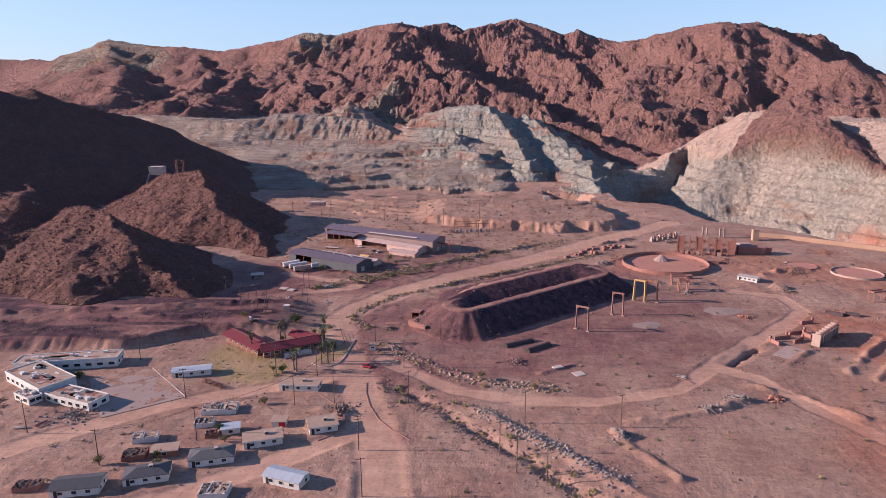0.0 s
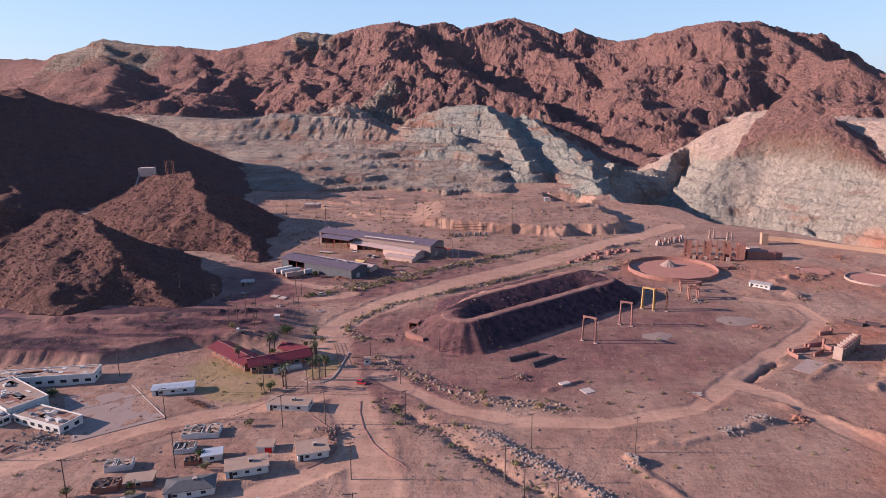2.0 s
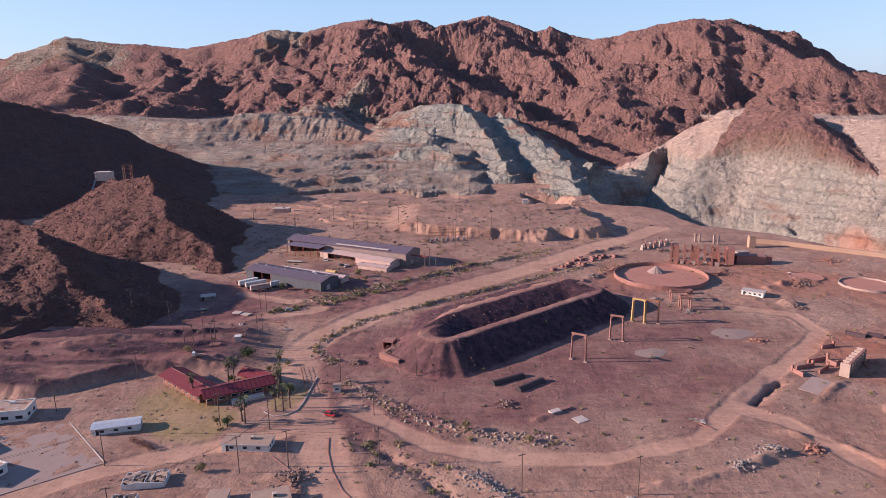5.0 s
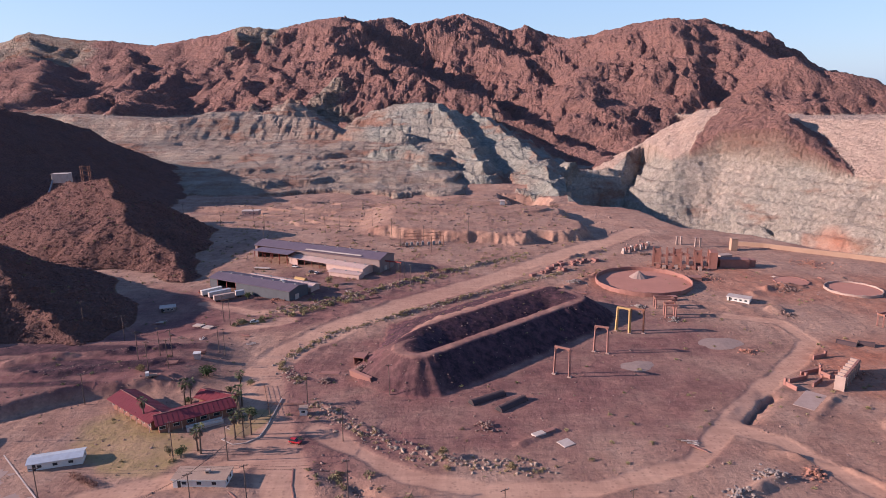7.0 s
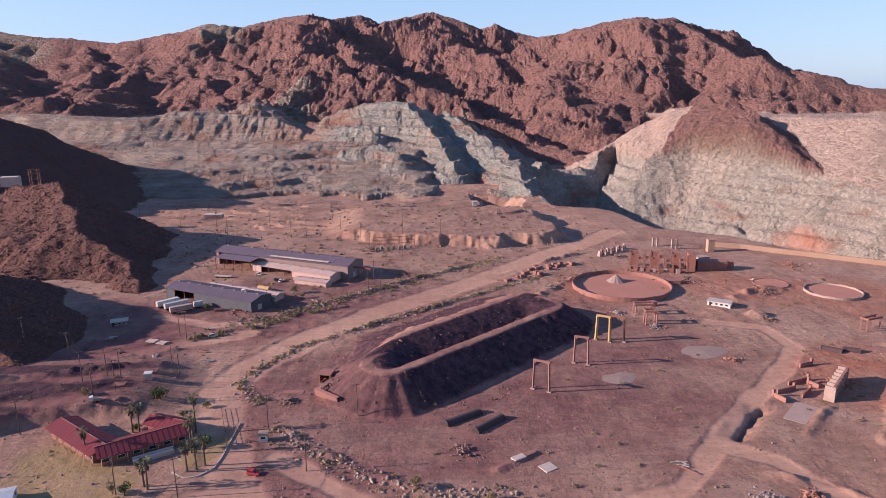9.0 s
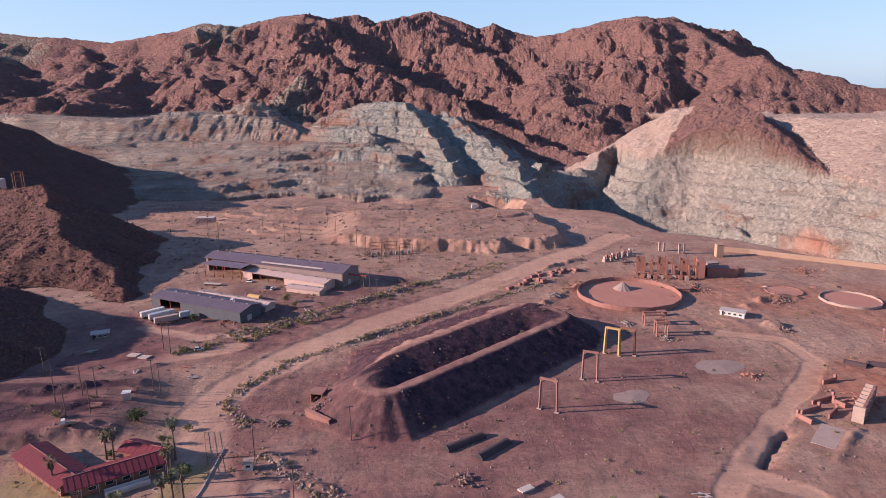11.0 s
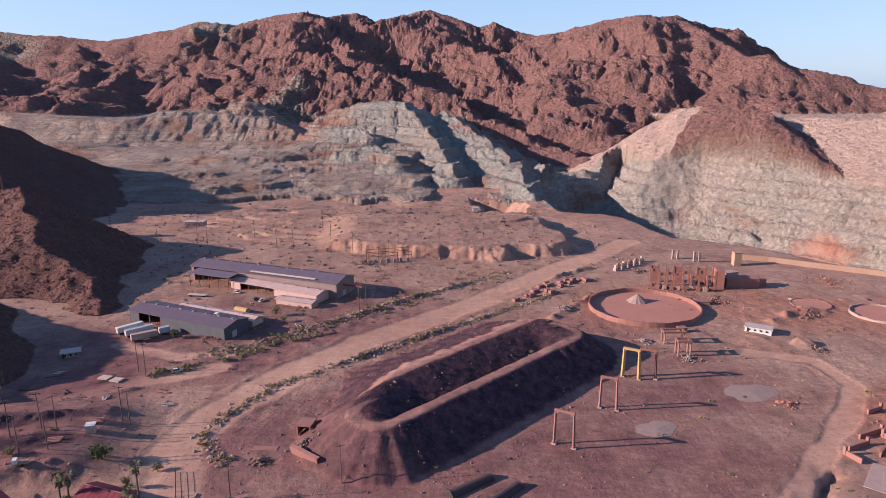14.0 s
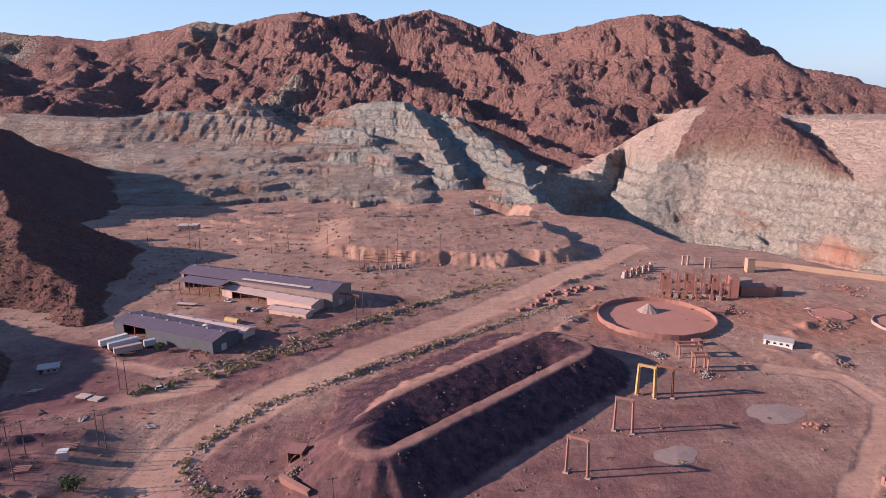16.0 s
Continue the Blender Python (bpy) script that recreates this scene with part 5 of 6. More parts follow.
# the big repair shed, its pink annex, and the grey shed
long_shed("repair_shed", (-131, 504), (-40, 459), 18, 8.5, 11.0, SHED_ROOF, BROWNWALL, "long brown metal repair shed with purple-grey roof", bays=((0.02, 0.33),), seams=40)
stripe = thing("wall_panel_strip", -70, 479.5, -26.3, "long pale translucent panel strip on the shed roof", "panel", z=9.75)
part("panel", block((0, -4.4, -0.06), (44, 1.6, 0.12), 0, 14.5), PALECON, stripe)
lean_to = thing("lean_to_roof", -113, 491, -26.3, "sloping purple-grey lean-to roof on red columns", "canopy")
part("roof", block((0, -2, 7.9), (30, 9, 0.25), 0, 4), SHED_ROOF, lean_to)
for x in (-14, -7, 0, 7, 14):
    part("column", beam((x, -6, -0.4), (x, -6, 7.6), 0.18), REDSTEEL, lean_to)
crane_frame = thing("crane_runway", -33, 463, -26.3, "red steel crane runway beside the shed", "crane")
part("girder", block((0, 0, 6.4), (15, 0.7, 0.8)), REDSTEEL, crane_frame)
for x in (-1, 3.5, 7):
    part("leg", beam((x, 0, -0.4), (x, 0, 6.3), 0.22), RUST, crane_frame)
long_shed("workshop_annex", (-103, 484), (-50, 452.5), 11, 4.3, 5.6, PINK, PINK, "faded pink metal workshop with open bays", bays=((0.12, 0.52),), seams=30, door=False)
long_shed("porch_annex", (-71.5, 453.5), (-51.5, 444), 6, 2.8, 3.6, PINK, PINK, "low faded pink annex before the workshop", seams=10, door=False)
long_shed("grey_workshop", (-138, 431), (-84.5, 401.5), 15.5, 6.0, 7.8, SHED_ROOF, SHED_WALL, "slate grey metal workshop with a dark purple roof", bays=((0.10, 0.34),), seams=30)
side_roof = long_shed("rear_shed", (-119, 441), (-76, 418), 8, 3.6, 4.8, PINK, PINK, "low pink metal shed behind the grey workshop", seams=16, door=False)
unit = thing("roof_cooler", -91.5, 416, -29, "white box cooler on the workshop roof", "cooler", z=7.3)
part("housing", block((0, 0, 0.6), (1.8, 1.8, 1.5), 0, 0, 0, 0.08), WHITE, unit)
part("grille", block((0, -0.93, 0.6), (1.2, 0.06, 0.9)), BLACK_AND_SHADE, unit)
tank_truck = thing("round_tank", -86.5, 441, -29, "yellow-green half-round tank in the yard", "tank")
part("barrel", beam((-4, 0, 1.2), (4, 0, 1.2), 1.6, None, 16), YELLOW, tank_truck)
for x in (-2.5, 2.5):
    part("saddle", block((x, 0, 0.3), (0.5, 2.6, 1.2)), RUST, tank_truck)


def semitrailer(p, q, paint, label):
    w = math.dist(p, q)
    a = math.degrees(math.atan2(q[1] - p[1], q[0] - p[0]))
    root = thing("cargo_trailer", (p[0] + q[0]) / 2, (p[1] + q[1]) / 2, a, label, "trailer", "trailers beside the workshop")
    body = part("box", block((0, 0, 2.35), (w, 2.5, 2.7), 0, 0, 0, 0.05), paint, root)
    for s in (-1, 1):
        part("side_rail", block((0, s * 1.28, 1.15), (w, 0.08, 0.22)), STEEL, body)
        part("top_rail", block((0, s * 1.28, 3.62), (w, 0.08, 0.16)), STEEL, body)
    part("rear_doors", block((-w / 2 - 0.03, 0, 2.35), (0.06, 2.2, 2.4)), PALECON, body)
    part("chassis", block((0, 0, 0.85), (w - 0.4, 1.6, 0.3)), BLACK_AND_SHADE, root)
    for x in (-w / 2 + 1.2, -w / 2 + 2.4):
        for s in (-1, 1):
            part("wheel", beam((x, s * 0.85, 0.5), (x, s * 1.2, 0.5), 0.5, None, 12), TYRE, root)
    part("landing_leg", beam((w / 2 - 2, 0, 0), (w / 2 - 2, 0, 0.9), 0.12), STEEL, root)
    return root


semitrailer((-136.5, 412), (-128, 420.5), WHITE, "white box trailer parked beside the workshop")
semitrailer((-131, 408), (-121.5, 416), BLUE_ROOF, "pale blue box trailer parked beside the workshop")
semitrailer((-126.5, 403), (-117, 409), CONCRETE, "tan box trailer with a weathered side")
semitrailer((-117, 411), (-113, 413.5), BLUE_ROOF, "short pale blue box truck body")
small_car(-139, 420, 40, REDSTEEL, "faded red car beside the trailers")
small_car(-95, 369.5, 20, WHITE, "white pickup parked beside the road")
small_car(-97, 474, -20, WHITE, "white car under the shed canopy")
small_car(-84, 461, 60, GREY_ROOF, "dark car in the open workshop bay")
small_car(-80, 458, 65, WHITE, "pale car in the open workshop bay")
flatbed = thing("flatbed_trailer", -117.5, 470, -15, "pale flatbed trailer standing in the yard", "trailer")
part("deck", block((0, 0, 1.1), (11, 2.5, 0.35)), PALECON, flatbed)
for x in (-4.5, -3.2, 3.5):
    for s in (-1, 1):
        part("wheel", beam((x, s * 0.8, 0.45), (x, s * 1.2, 0.45), 0.48, None, 10), TYRE, flatbed)
house((-149, 386), (-142, 388.5), 6.5, 2.6, "gable", PALECON, "small cabin with a pale metal roof", 31, wall=BROWNWALL, cooler=False, pitch=1.2, group="cabins")
bin_house = thing("ore_bin", -338, 641, 8, "pale metal ore bin on the rubble hill", "bin", z=36.0)
part("tank", block((0, 0, 3.6), (14, 9, 8.4), 0, 0, 0, 0.2), PALECON, bin_house)
part("chute", block((-8, -8, -5), (1.2, 1.2, 22), 0, -28, 14), STEEL, bin_house, "thin pale chute down the slope")
head_frame = thing("head_frame", -291, 594, 8, "rusty lattice head frame on the rubble hill", "frame", z=43.0)
for x in (-3, 3):
    for y in (-2, 2):
        part("leg", beam((x, y, -4), (x, y, 12), 0.3), RUST, head_frame)
for h in (5, 9, 12):
    for y in (-2, 2):
        part("brace", beam((-3, y, h), (3, y, h - 1), 0.22), RUST, head_frame)
far_building = house((-196, 690), (-180, 690), 12, 6, "flat", PALECON, "pale ruined plant building on the flat", 32, wall=PINK, group="plant ruins", name="plant_building", category="building")
hut_far = house((62, 742), (67, 742), 5, 4, "flat", PALECON, "small white hut below the benches", 33, cooler=False, panes=0, group="plant ruins", name="hut", category="hut")

# switchyard
yard = thing("switchyard", -14, 535, 10, "fenced electric switchyard with steel frames", "substation")
for x in (-14, -5, 5, 14):
    for y in (-6, 6):
        part("post", beam((x, y, -0.4), (x, y, 8), 0.18), RUST, yard)
for y in (-6, 6):
    for h in (6, 8):
        part("crossbeam", beam((-14, y, h), (14, y, h), 0.16), RUST, yard)
for k in range(7):
    box = part("transformer", block((-13 + 4.2 * k, -1 + 2 * (k % 2), 1.2), (1.8, 1.6, 2.6), 0, 0, 0, 0.08), STEEL, yard, "grey oil transformer")
    part("bushing", beam((-13 + 4.2 * k, -1 + 2 * (k % 2), 2.5), (-13 + 4.2 * k, -1 + 2 * (k % 2), 3.6), 0.15), PALECON, box)

# ---- portals on the ore flat ----


def portal(p, q, height, material, label, thick=0.75, lean=0.35):
    a = math.degrees(math.atan2(q[1] - p[1], q[0] - p[0]))
    w = math.dist(p, q)
    root = thing("portal_frame", (p[0] + q[0]) / 2, (p[1] + q[1]) / 2, a, label, "frame", "portals on the ore flat")
    for s in (-1, 1):
        part("leg", beam((s * w / 2, 0, -0.6), (s * (w / 2 - lean), 0, height - 0.5), thick * 0.66, thick * 0.52, 4), material, root)
        part("footing", block((s * w / 2, 0, 0.1), (1.6, 1.6, 0.7)), CONCRETE, root)
        part("haunch", block((s * (w / 2 - lean - 0.5), 0, height - 1.0), (0.9, 0.6, 0.5), 0, 0, s * 40), material, root)
    part("crossbeam", block((0, 0, height - 0.35), (w + 0.2, thick, 0.8), 0, 0, 0, 0.06), material, root)
    return root


portal((44.4, 304.5), (50.0, 301.0), 12.3, REDCON, "tall slender tan-red concrete portal frame")
portal((65.8, 327.5), (71.2, 325.0), 12.3, REDCON, "slender tan-red concrete portal with a long shadow")
portal((82.2, 352.5), (87.6, 349.0), 12.3, YELLOW, "concrete portal with yellow painted leg", 1.15)
portal((88.6, 352.2), (94.2, 349.0), 12.0, RUST, "rust-brown concrete portal behind the yellow one")


def trestle(x, y, rz, w, d, h, label):
    root = thing("trestle", x, y, rz, label, "trestle", "trestle ruins")
    for sx in (-1, 1):
        for sy in (-1, 1):
            part("leg", beam((sx * w / 2, sy * d / 2, -0.4), (sx * w / 2, sy * d / 2, h), 0.4, None, 4), REDCON, root)
    for s in (-1, 1):
        part("cap_beam", block((0, s * d / 2, h), (w + 1, 0.9, 0.9)), REDCON, root)
        part("cross_beam", block((s * w / 2, 0, h - 0.1), (0.8, d, 0.8)), RUST, root)
    return root


trestle(116, 386, -4, 9, 4, 5.5, "red-stained concrete trestle ruin")
trestle(114.5, 372, -6, 5, 4, 6.5, "squat red-stained concrete trestle ruin")
trestle(214, 356, 20, 9, 3, 6.0, "broken orange concrete frame ruin")

# ---- thickener tanks ----


def round_tank(x, y, r, h, material, label, heap_at=None):
    root = thing("settling_tank", x, y, 0, label, "tank", "settling tanks", z=0.0)
    n = 48
    for k in range(n):
        a0, a1 = 2 * math.pi * k / n, 2 * math.pi * (k + 1) / n
        am, long = (a0 + a1) / 2, 2 * r * math.sin(math.pi / n)
        drop = 0.15 * math.sin(k * 1.7)
        part("wall_panel", block((r * math.cos(am), r * math.sin(am), h / 2 - 0.6 + drop / 2), (0.5, long * 1.012, h + 1.2 + drop), math.degrees(am)), material, root)
    bm = bmesh.new()
    bmesh.ops.create_circle(bm, cap_ends=True, segments=48, radius=r - 0.3)
    bmesh.ops.translate(bm, verts=bm.verts, vec=(0, 0, 0.42))
    part("floor", bm, worn("tank_sediment", (0.46, 0.195, 0.135), (0.33, 0.14, 0.10), 0.95, 0.08, 1.5), root, "dusty red sediment floor")
    return root


round_tank(119, 431, 27.5, 2.6, REDCON, "wide round red concrete settling tank")
cone = thing("gravel_heap", 119.5, 442.5, 0, "conical grey gravel heap in the tank", "heap", z=0.4)
bm = bmesh.new()
bmesh.ops.create_cone(bm, cap_ends=True, segments=26, radius1=5.5, radius2=0.3, depth=3.8, matrix=pose(0, 0, 1.9))
for v in bm.verts:
    v.co += noise.noise_vector(v.co * 0.5) * 0.5
part("mound", bm, GRAVEL, cone)
round_tank(233, 413, 14.5, 1.3, CONCRETE, "smaller round concrete-rimmed settling tank")
round_tank(207, 431, 9.5, 0.7, REDCON, "sunken round red tank")

# ---- ruined mill ----


def mill():
    a = math.degrees(math.atan2(-9.5, 33))
    root = thing("mill_ruin", 155, 470, a, "red concrete mill ruin with empty window openings", "ruin")
    w, h, d = 34.0, 11.0, 9.0
    n = 8
    for k in range(n + 1):
        x = -w / 2 + w * k / n
        tall = h - (0.3, 1.6, 0.0, 2.6)[k % 4]
        part("pilaster", block((x, -d / 2, tall / 2 - 0.4), (1.0, 1.0, tall + 0.8)), MILLRED, root)
        part("rear_pilaster", block((x, d / 2, h / 2), (0.9, 0.9, h)), MILLRED, root)
    for k in range(n):
        x = -w / 2 + w * (k + 0.5) / n
        part("spandrel", block((x, -d / 2 + 0.1, h - 1.2 - 1.6 * (k % 2) - 0.8 * (k % 3)), (w / n - 1.0, 0.5, 1.5)), MILLRED, root)
        part("plinth", block((x, -d / 2 + 0.1, 0.7), (w / n - 1.0, 0.5, 1.9)), BRICK if k % 2 else MILLRED, root)
        if k % 3 == 0:
            part("infill_panel", block((x, d / 2, h * 0.45), (w / n - 0.9, 0.4, h * 0.9)), MILLRED, root)
    part("end_wall", block((w / 2 + 2.6, 0, h / 2 - 0.2), (4.4, d + 0.8, h + 0.4), 0, 0, 0, 0.1), MILLRED, root)
    rnd = random.Random(9)
    for k in range(9):
        part("machine_block", block((-w / 2 + 3 + 3.6 * k, -d / 2 - 3.0 - rnd.uniform(0, 2.5), 0.9), (2.2, 2.0, 2.6 + rnd.uniform(0, 1)), rnd.uniform(-10, 10)), CONCRETE if k % 2 else MILLRED, root)
    return root


mill()
for x, y, sx, sy, sz, rz, mat, label in [
        (187.5, 466, 18, 7, 5.2, -8, REDCON, "low solid red concrete block ruin"), (207.5, 511, 4.5, 4.5, 8.5, -5, ORANGE, "square tan concrete tower stub"),
        (173.5, 529, 1.3, 1.3, 6.0, 0, CONCRETE, "slim pale concrete column"), (176.3, 528, 1.3, 1.3, 6.0, 0, CONCRETE, "slim pale concrete column"),
        (184, 520, 1.3, 1.3, 6.6, 0, CONCRETE, "slim pale concrete column beside rubble"), (187, 519.5, 1.3, 1.3, 6.6, 0, CONCRETE, "slim pale concrete column beside rubble"),
        (189, 483, 9, 5, 3.5, 14, CONCRETE, "broken concrete vault among ruins"), (152, 437, 7, 5, 1.8, -10, REDCON, "low red slab beside the tank"),
        (125, 398, 4, 3, 2.2, 8, REDCON, "small red concrete box ruin"), (199, 466, 5, 4, 4.4, -8, REDCON, "small red concrete end block")]:
    root = thing("concrete_block", x, y, rz, label, "ruin", "concrete ruins")
    part("body", block((0, 0, sz / 2 - 0.3), (sx, sy, sz + 0.6), 0, 0, 0, 0.12), mat, root)
    part("cap", block((0, 0, sz + 0.12), (sx + 0.4, sy + 0.4, 0.35), 0, 0, 0, 0.05), mat, root)
for k in range(10):
    x, y = 127 + 2.6 * k, 503 + 2.0 * k + (k % 2) * 2.5
    root = thing("machine_footing", x, y, 35, "stepped concrete machine footing", "footing", "footings by the mill")
    part("base", block((0, 0, 0.7), (2.6, 2.4, 2.2)), CONCRETE, root)
    part("pier", block((0, 0, 2.6), (1.5, 1.5, 2.2)), REDCON if k % 3 else PALECON, root)
wall_run = thing("retaining_wall", 250, 501, 0, "long low orange retaining wall along the pit rim", "wall")
RUN = [(212, 526), (232, 517), (252, 501), (270, 488), (284, 477), (306, 461), (340, 440)]
for (ax, ay), (bx, by) in zip(RUN, RUN[1:]):
    part("wall_section", block(((ax + bx) / 2 - 250, (ay + by) / 2 - 501, 1.2), (math.dist((ax, ay), (bx, by)) + 0.4, 1.6, 4.2), math.degrees(math.atan2(by - ay, bx - ax))), ORANGE, wall_run)
house((153.7, 395.8), (163, 389.5), 7.0, 2.6, "flat", PALECON, "low white burnt-out building with a flat roof", 34, cooler=False, panes=4, group="plant ruins", name="site_office", category="building")

# row of concrete ore bays
bays = thing("ore_bays", 160.5, 298, 46, "row of tall tan concrete bay walls", "bays")
for k in range(7):
    part("fin_wall", block((-15 + 3.75 * k, 0, 2.7), (0.8, 3.6, 6.4), 0, 0, 0, 0.06), CONCRETE, bays)
for k in range(6):
    part("lintel", block((-13.1 + 3.75 * k, -1.2, 5.6), (3.4, 0.9, 0.9)), REDCON, bays)
    part("back_panel", block((-13.1 + 3.75 * k, 1.5, 2.2), (2.9, 0.5, 5.2)), REDCON, bays)

# culverts, huts, slabs
for p, q in (((9.5, 279), (22, 287)), ((19.2, 273.5), (29.5, 282.5)), ((178, 336), (184, 331)), ((186, 333), (191.5, 330.5))):
    a = math.degrees(math.atan2(q[1] - p[1], q[0] - p[0]))
    w = math.dist(p, q)
    root = thing("steel_culvert", (p[0] + q[0]) / 2, (p[1] + q[1]) / 2, a, "dark steel pipe culvert half buried in dirt", "culvert", "culverts", z=ground_at((p[0] + q[0]) / 2, (p[1] + q[1]) / 2) - 1.1)
    pipe = part("pipe", beam((-w / 2, 0, 1.0), (w / 2, 0, 1.0), 1.75, None, 18), DARKORE, root)
    for x in (-1, 1):
        part("collar", beam((x * w / 2 - 0.12, 0, 1.0), (x * w / 2 + 0.12, 0, 1.0), 1.9, None, 18), DARKORE, pipe)
        # the pipe is solid; black end discs paint the shade inside it
        part("mouth", beam((x * w / 2 - 0.16, 0, 1.0), (x * w / 2 + 0.16, 0, 1.0), 1.5, None, 18), BLACK_AND_SHADE, pipe, "black open pipe mouth")
    heap("soil_cover", [(random.Random(k).uniform(-w / 2, w / 2), random.Random(k + 50).uniform(0.6, 3.4), 2.3 - 0.5 * random.Random(k + 50).uniform(0.6, 3.4), random.Random(k + 90).uniform(0.3, 0.8)) for k in range(60)], DARKORE, 5, 0.4, parent=root)
hut = thing("tunnel_portal", -35.8, 314.5, -14, "red concrete tunnel portal at the pile foot", "portal")
for s in (-1, 1):
    part("side_wall", block((s * 2.2, 2, 1.2), (0.5, 5, 3.6)), REDCON, hut)
part("roof_slab", block((0, 2, 3.05), (5.2, 5.4, 0.5)), REDCON, hut)
# near-black sheet closing the short tunnel, painted as its inner darkness
part("back_wall", block((0, 4.2, 1.2), (4.0, 0.4, 3.4)), BLACK_AND_SHADE, hut)
wing_wall = thing("conveyor_wall", -33.5, 299.5, -42, "fallen red concrete conveyor wall", "wall")
part("body", block((0, 0, 0.8), (12.5, 0.6, 2.8), 0, 12), REDCON, wing_wall)
part("coping", block((0, 0.3, 2.2), (12.7, 0.9, 0.25), 0, 12), REDCON, wing_wall)
for x, y, sx, sy, rz, mat, label in [(-47, 307.5, 8, 2.6, -8, REDCON, "flat red slab at the pile foot"), (39.2, 251, 4.6, 4.2, 30, PALECON, "square pale concrete pad"), (31, 256, 4.5, 2.4, 30, PALECON, "small pale concrete pad"),
                                     (35, 258.5, 4.0, 1.8, 30, REDCON, "narrow reddish concrete pad"), (135, 279, 16, 8, 46, CONCRETE, "wide pink-grey concrete floor slab"),
                                     (95, 392, 9, 2.2, -30, REDCON, "long red slab beside the tank"), (77, 413, 9, 1.8, -20, REDCON, "red concrete sill beside the pile")]:
    root = thing("concrete_pad", x, y, rz, label, "slab", "concrete pads")
    part("deck", block((0, 0, -0.08), (sx, sy, 0.6), 0, 0, 0, 0.05), mat, root)
for k, (x, y, rz, w) in enumerate([(139, 296, 20, 9), (148, 303, 20, 11), (133, 290, 110, 6), (145, 293, 40, 8), (152, 300, 110, 5), (160, 318, 20, 7)]):
    root = thing("foundation_wall", x, y, rz, "low broken red foundation wall", "ruin", "foundation walls")
    part("course", block((0, 0, 0.6), (w, 0.6, 2.2)), REDCON, root)
    part("stub", block((w / 2 - 0.4, 0, 1.4), (0.9, 0.9, 3.0)), REDCON, root)
for k in range(16):
    f, r = k / 15, random.Random(700 + k)
    x, y = 60 + 42 * f + r.uniform(-6, 6), 455 + 36 * f + r.uniform(-8, 6)
    root = thing("foundation_block", x, y, 38 + r.uniform(-8, 8), "red-dusted concrete foundation block", "ruin", "foundation blocks beyond the pile")
    part("body", block((0, 0, 0.6), (r.uniform(2, 5), r.uniform(1.5, 3), r.uniform(1.6, 3.2))), REDCON, root)
    part("plinth", block((0, 0, 0.1), (r.uniform(5, 6), 3.6, 0.7)), REDCON, root)

# railway remains: ties and stacked timbers
for k, (x, y, rz) in enumerate([(-121, 364, -20), (-116, 362.5, -20), (-49, 402, 28), (-44, 405, 28), (-39, 408, 28), (-105, 322, 8), (-112, 309, 6)]):
    root = thing("timber_stack", x, y, rz, "stack of pale weathered railway timbers", "timber", "timber stacks")
    for i in range(7):
        part("tie", block((0, -1.5 + 0.5 * i, 0.35 + 0.1 * (i % 2)), (4.6, 0.34, 0.5), random.Random(k * 9 + i).uniform(-5, 5)), PALECON if k < 2 else REDCON, root)

for x, y, r, rz, label in [(80.5, 311.5, 6.5, 20, "thin patch of grey gravel on the flat"), (125, 335, 8.5, 10, "wide patch of grey gravel on the flat")]:
    root = thing("gravel_patch", x, y, rz, label, "gravel", "gravel patches")
    bm = bmesh.new()
    made = bmesh.ops.create_circle(bm, cap_ends=True, cap_tris=True, segments=40, radius=1.0)
    for v in bm.verts:
        k = 1 + 0.28 * noise.noise(Vector((v.co.x * 1.6 + x, v.co.y * 1.6, 0.0)))
        px, py = v.co.x * r * 1.2 * k, v.co.y * r * 0.75 * k
        m = root.matrix_basis @ Vector((px, py, 0))
        v.co = (px, py, ground_at(m.x, m.y) - root.location.z + (0.06 if v.co.length > 0.9 else 0.45))
    part("bed", bm, GRAVEL, root)

for k in range(26):
    r = random.Random(900 + k)
    x, y = ((-150, 360), (-110, 350), (-60, 420), (-30, 520), (160, 450), (220, 440), (100, 240), (-170, 205))[k % 8]
    x, y = x + r.uniform(-22, 22), y + r.uniform(-12, 12)
    root = thing("scrap_timber", x, y, r.uniform(0, 180), "weathered scrap timbers lying on the ground", "scrap", "scrap timbers")
    for i in range(4):
        part("plank", block((r.uniform(-1, 1), r.uniform(-1.2, 1.2), 0.2 + 0.08 * i), (r.uniform(2.5, 5.5), 0.35, 0.2), r.uniform(-25, 25)), (WOOD, PALECON, REDCON)[k % 3], root)

# ---- loose stones and scrub ----
rnd = np.random.RandomState(77)


def strewn(line, width, count, small, large, power=2.5):
    """Stones along a polyline."""
    out = []
    legs = [math.dist(a, b) for a, b in zip(line, line[1:])]
    for _ in range(count):
        d = rnd.uniform(0, sum(legs))
        for (a, b), l in zip(zip(line, line[1:]), legs):
            if d <= l:
                break
            d -= l
        f = min(d / l, 1.0)
        x, y = a[0] + (b[0] - a[0]) * f + rnd.normal(0, width), a[1] + (b[1] - a[1]) * f + rnd.normal(0, width)
        s = small + (large - small) * rnd.uniform(0, 1) ** power
        out.append((x, y, ground_at(x, y) + 0.15 * s, s))
    return out


def over(x0, x1, y0, y1, count, small, large, power=3.0, keep=None):
    out = []
    while len(out) < count:
        x, y = rnd.uniform(x0, x1), rnd.uniform(y0, y1)
        if keep is None or keep(x, y):
            s = small + (large - small) * rnd.uniform(0, 1) ** power
            out.append((x, y, ground_at(x, y) + 0.1 * s, s))
    return out


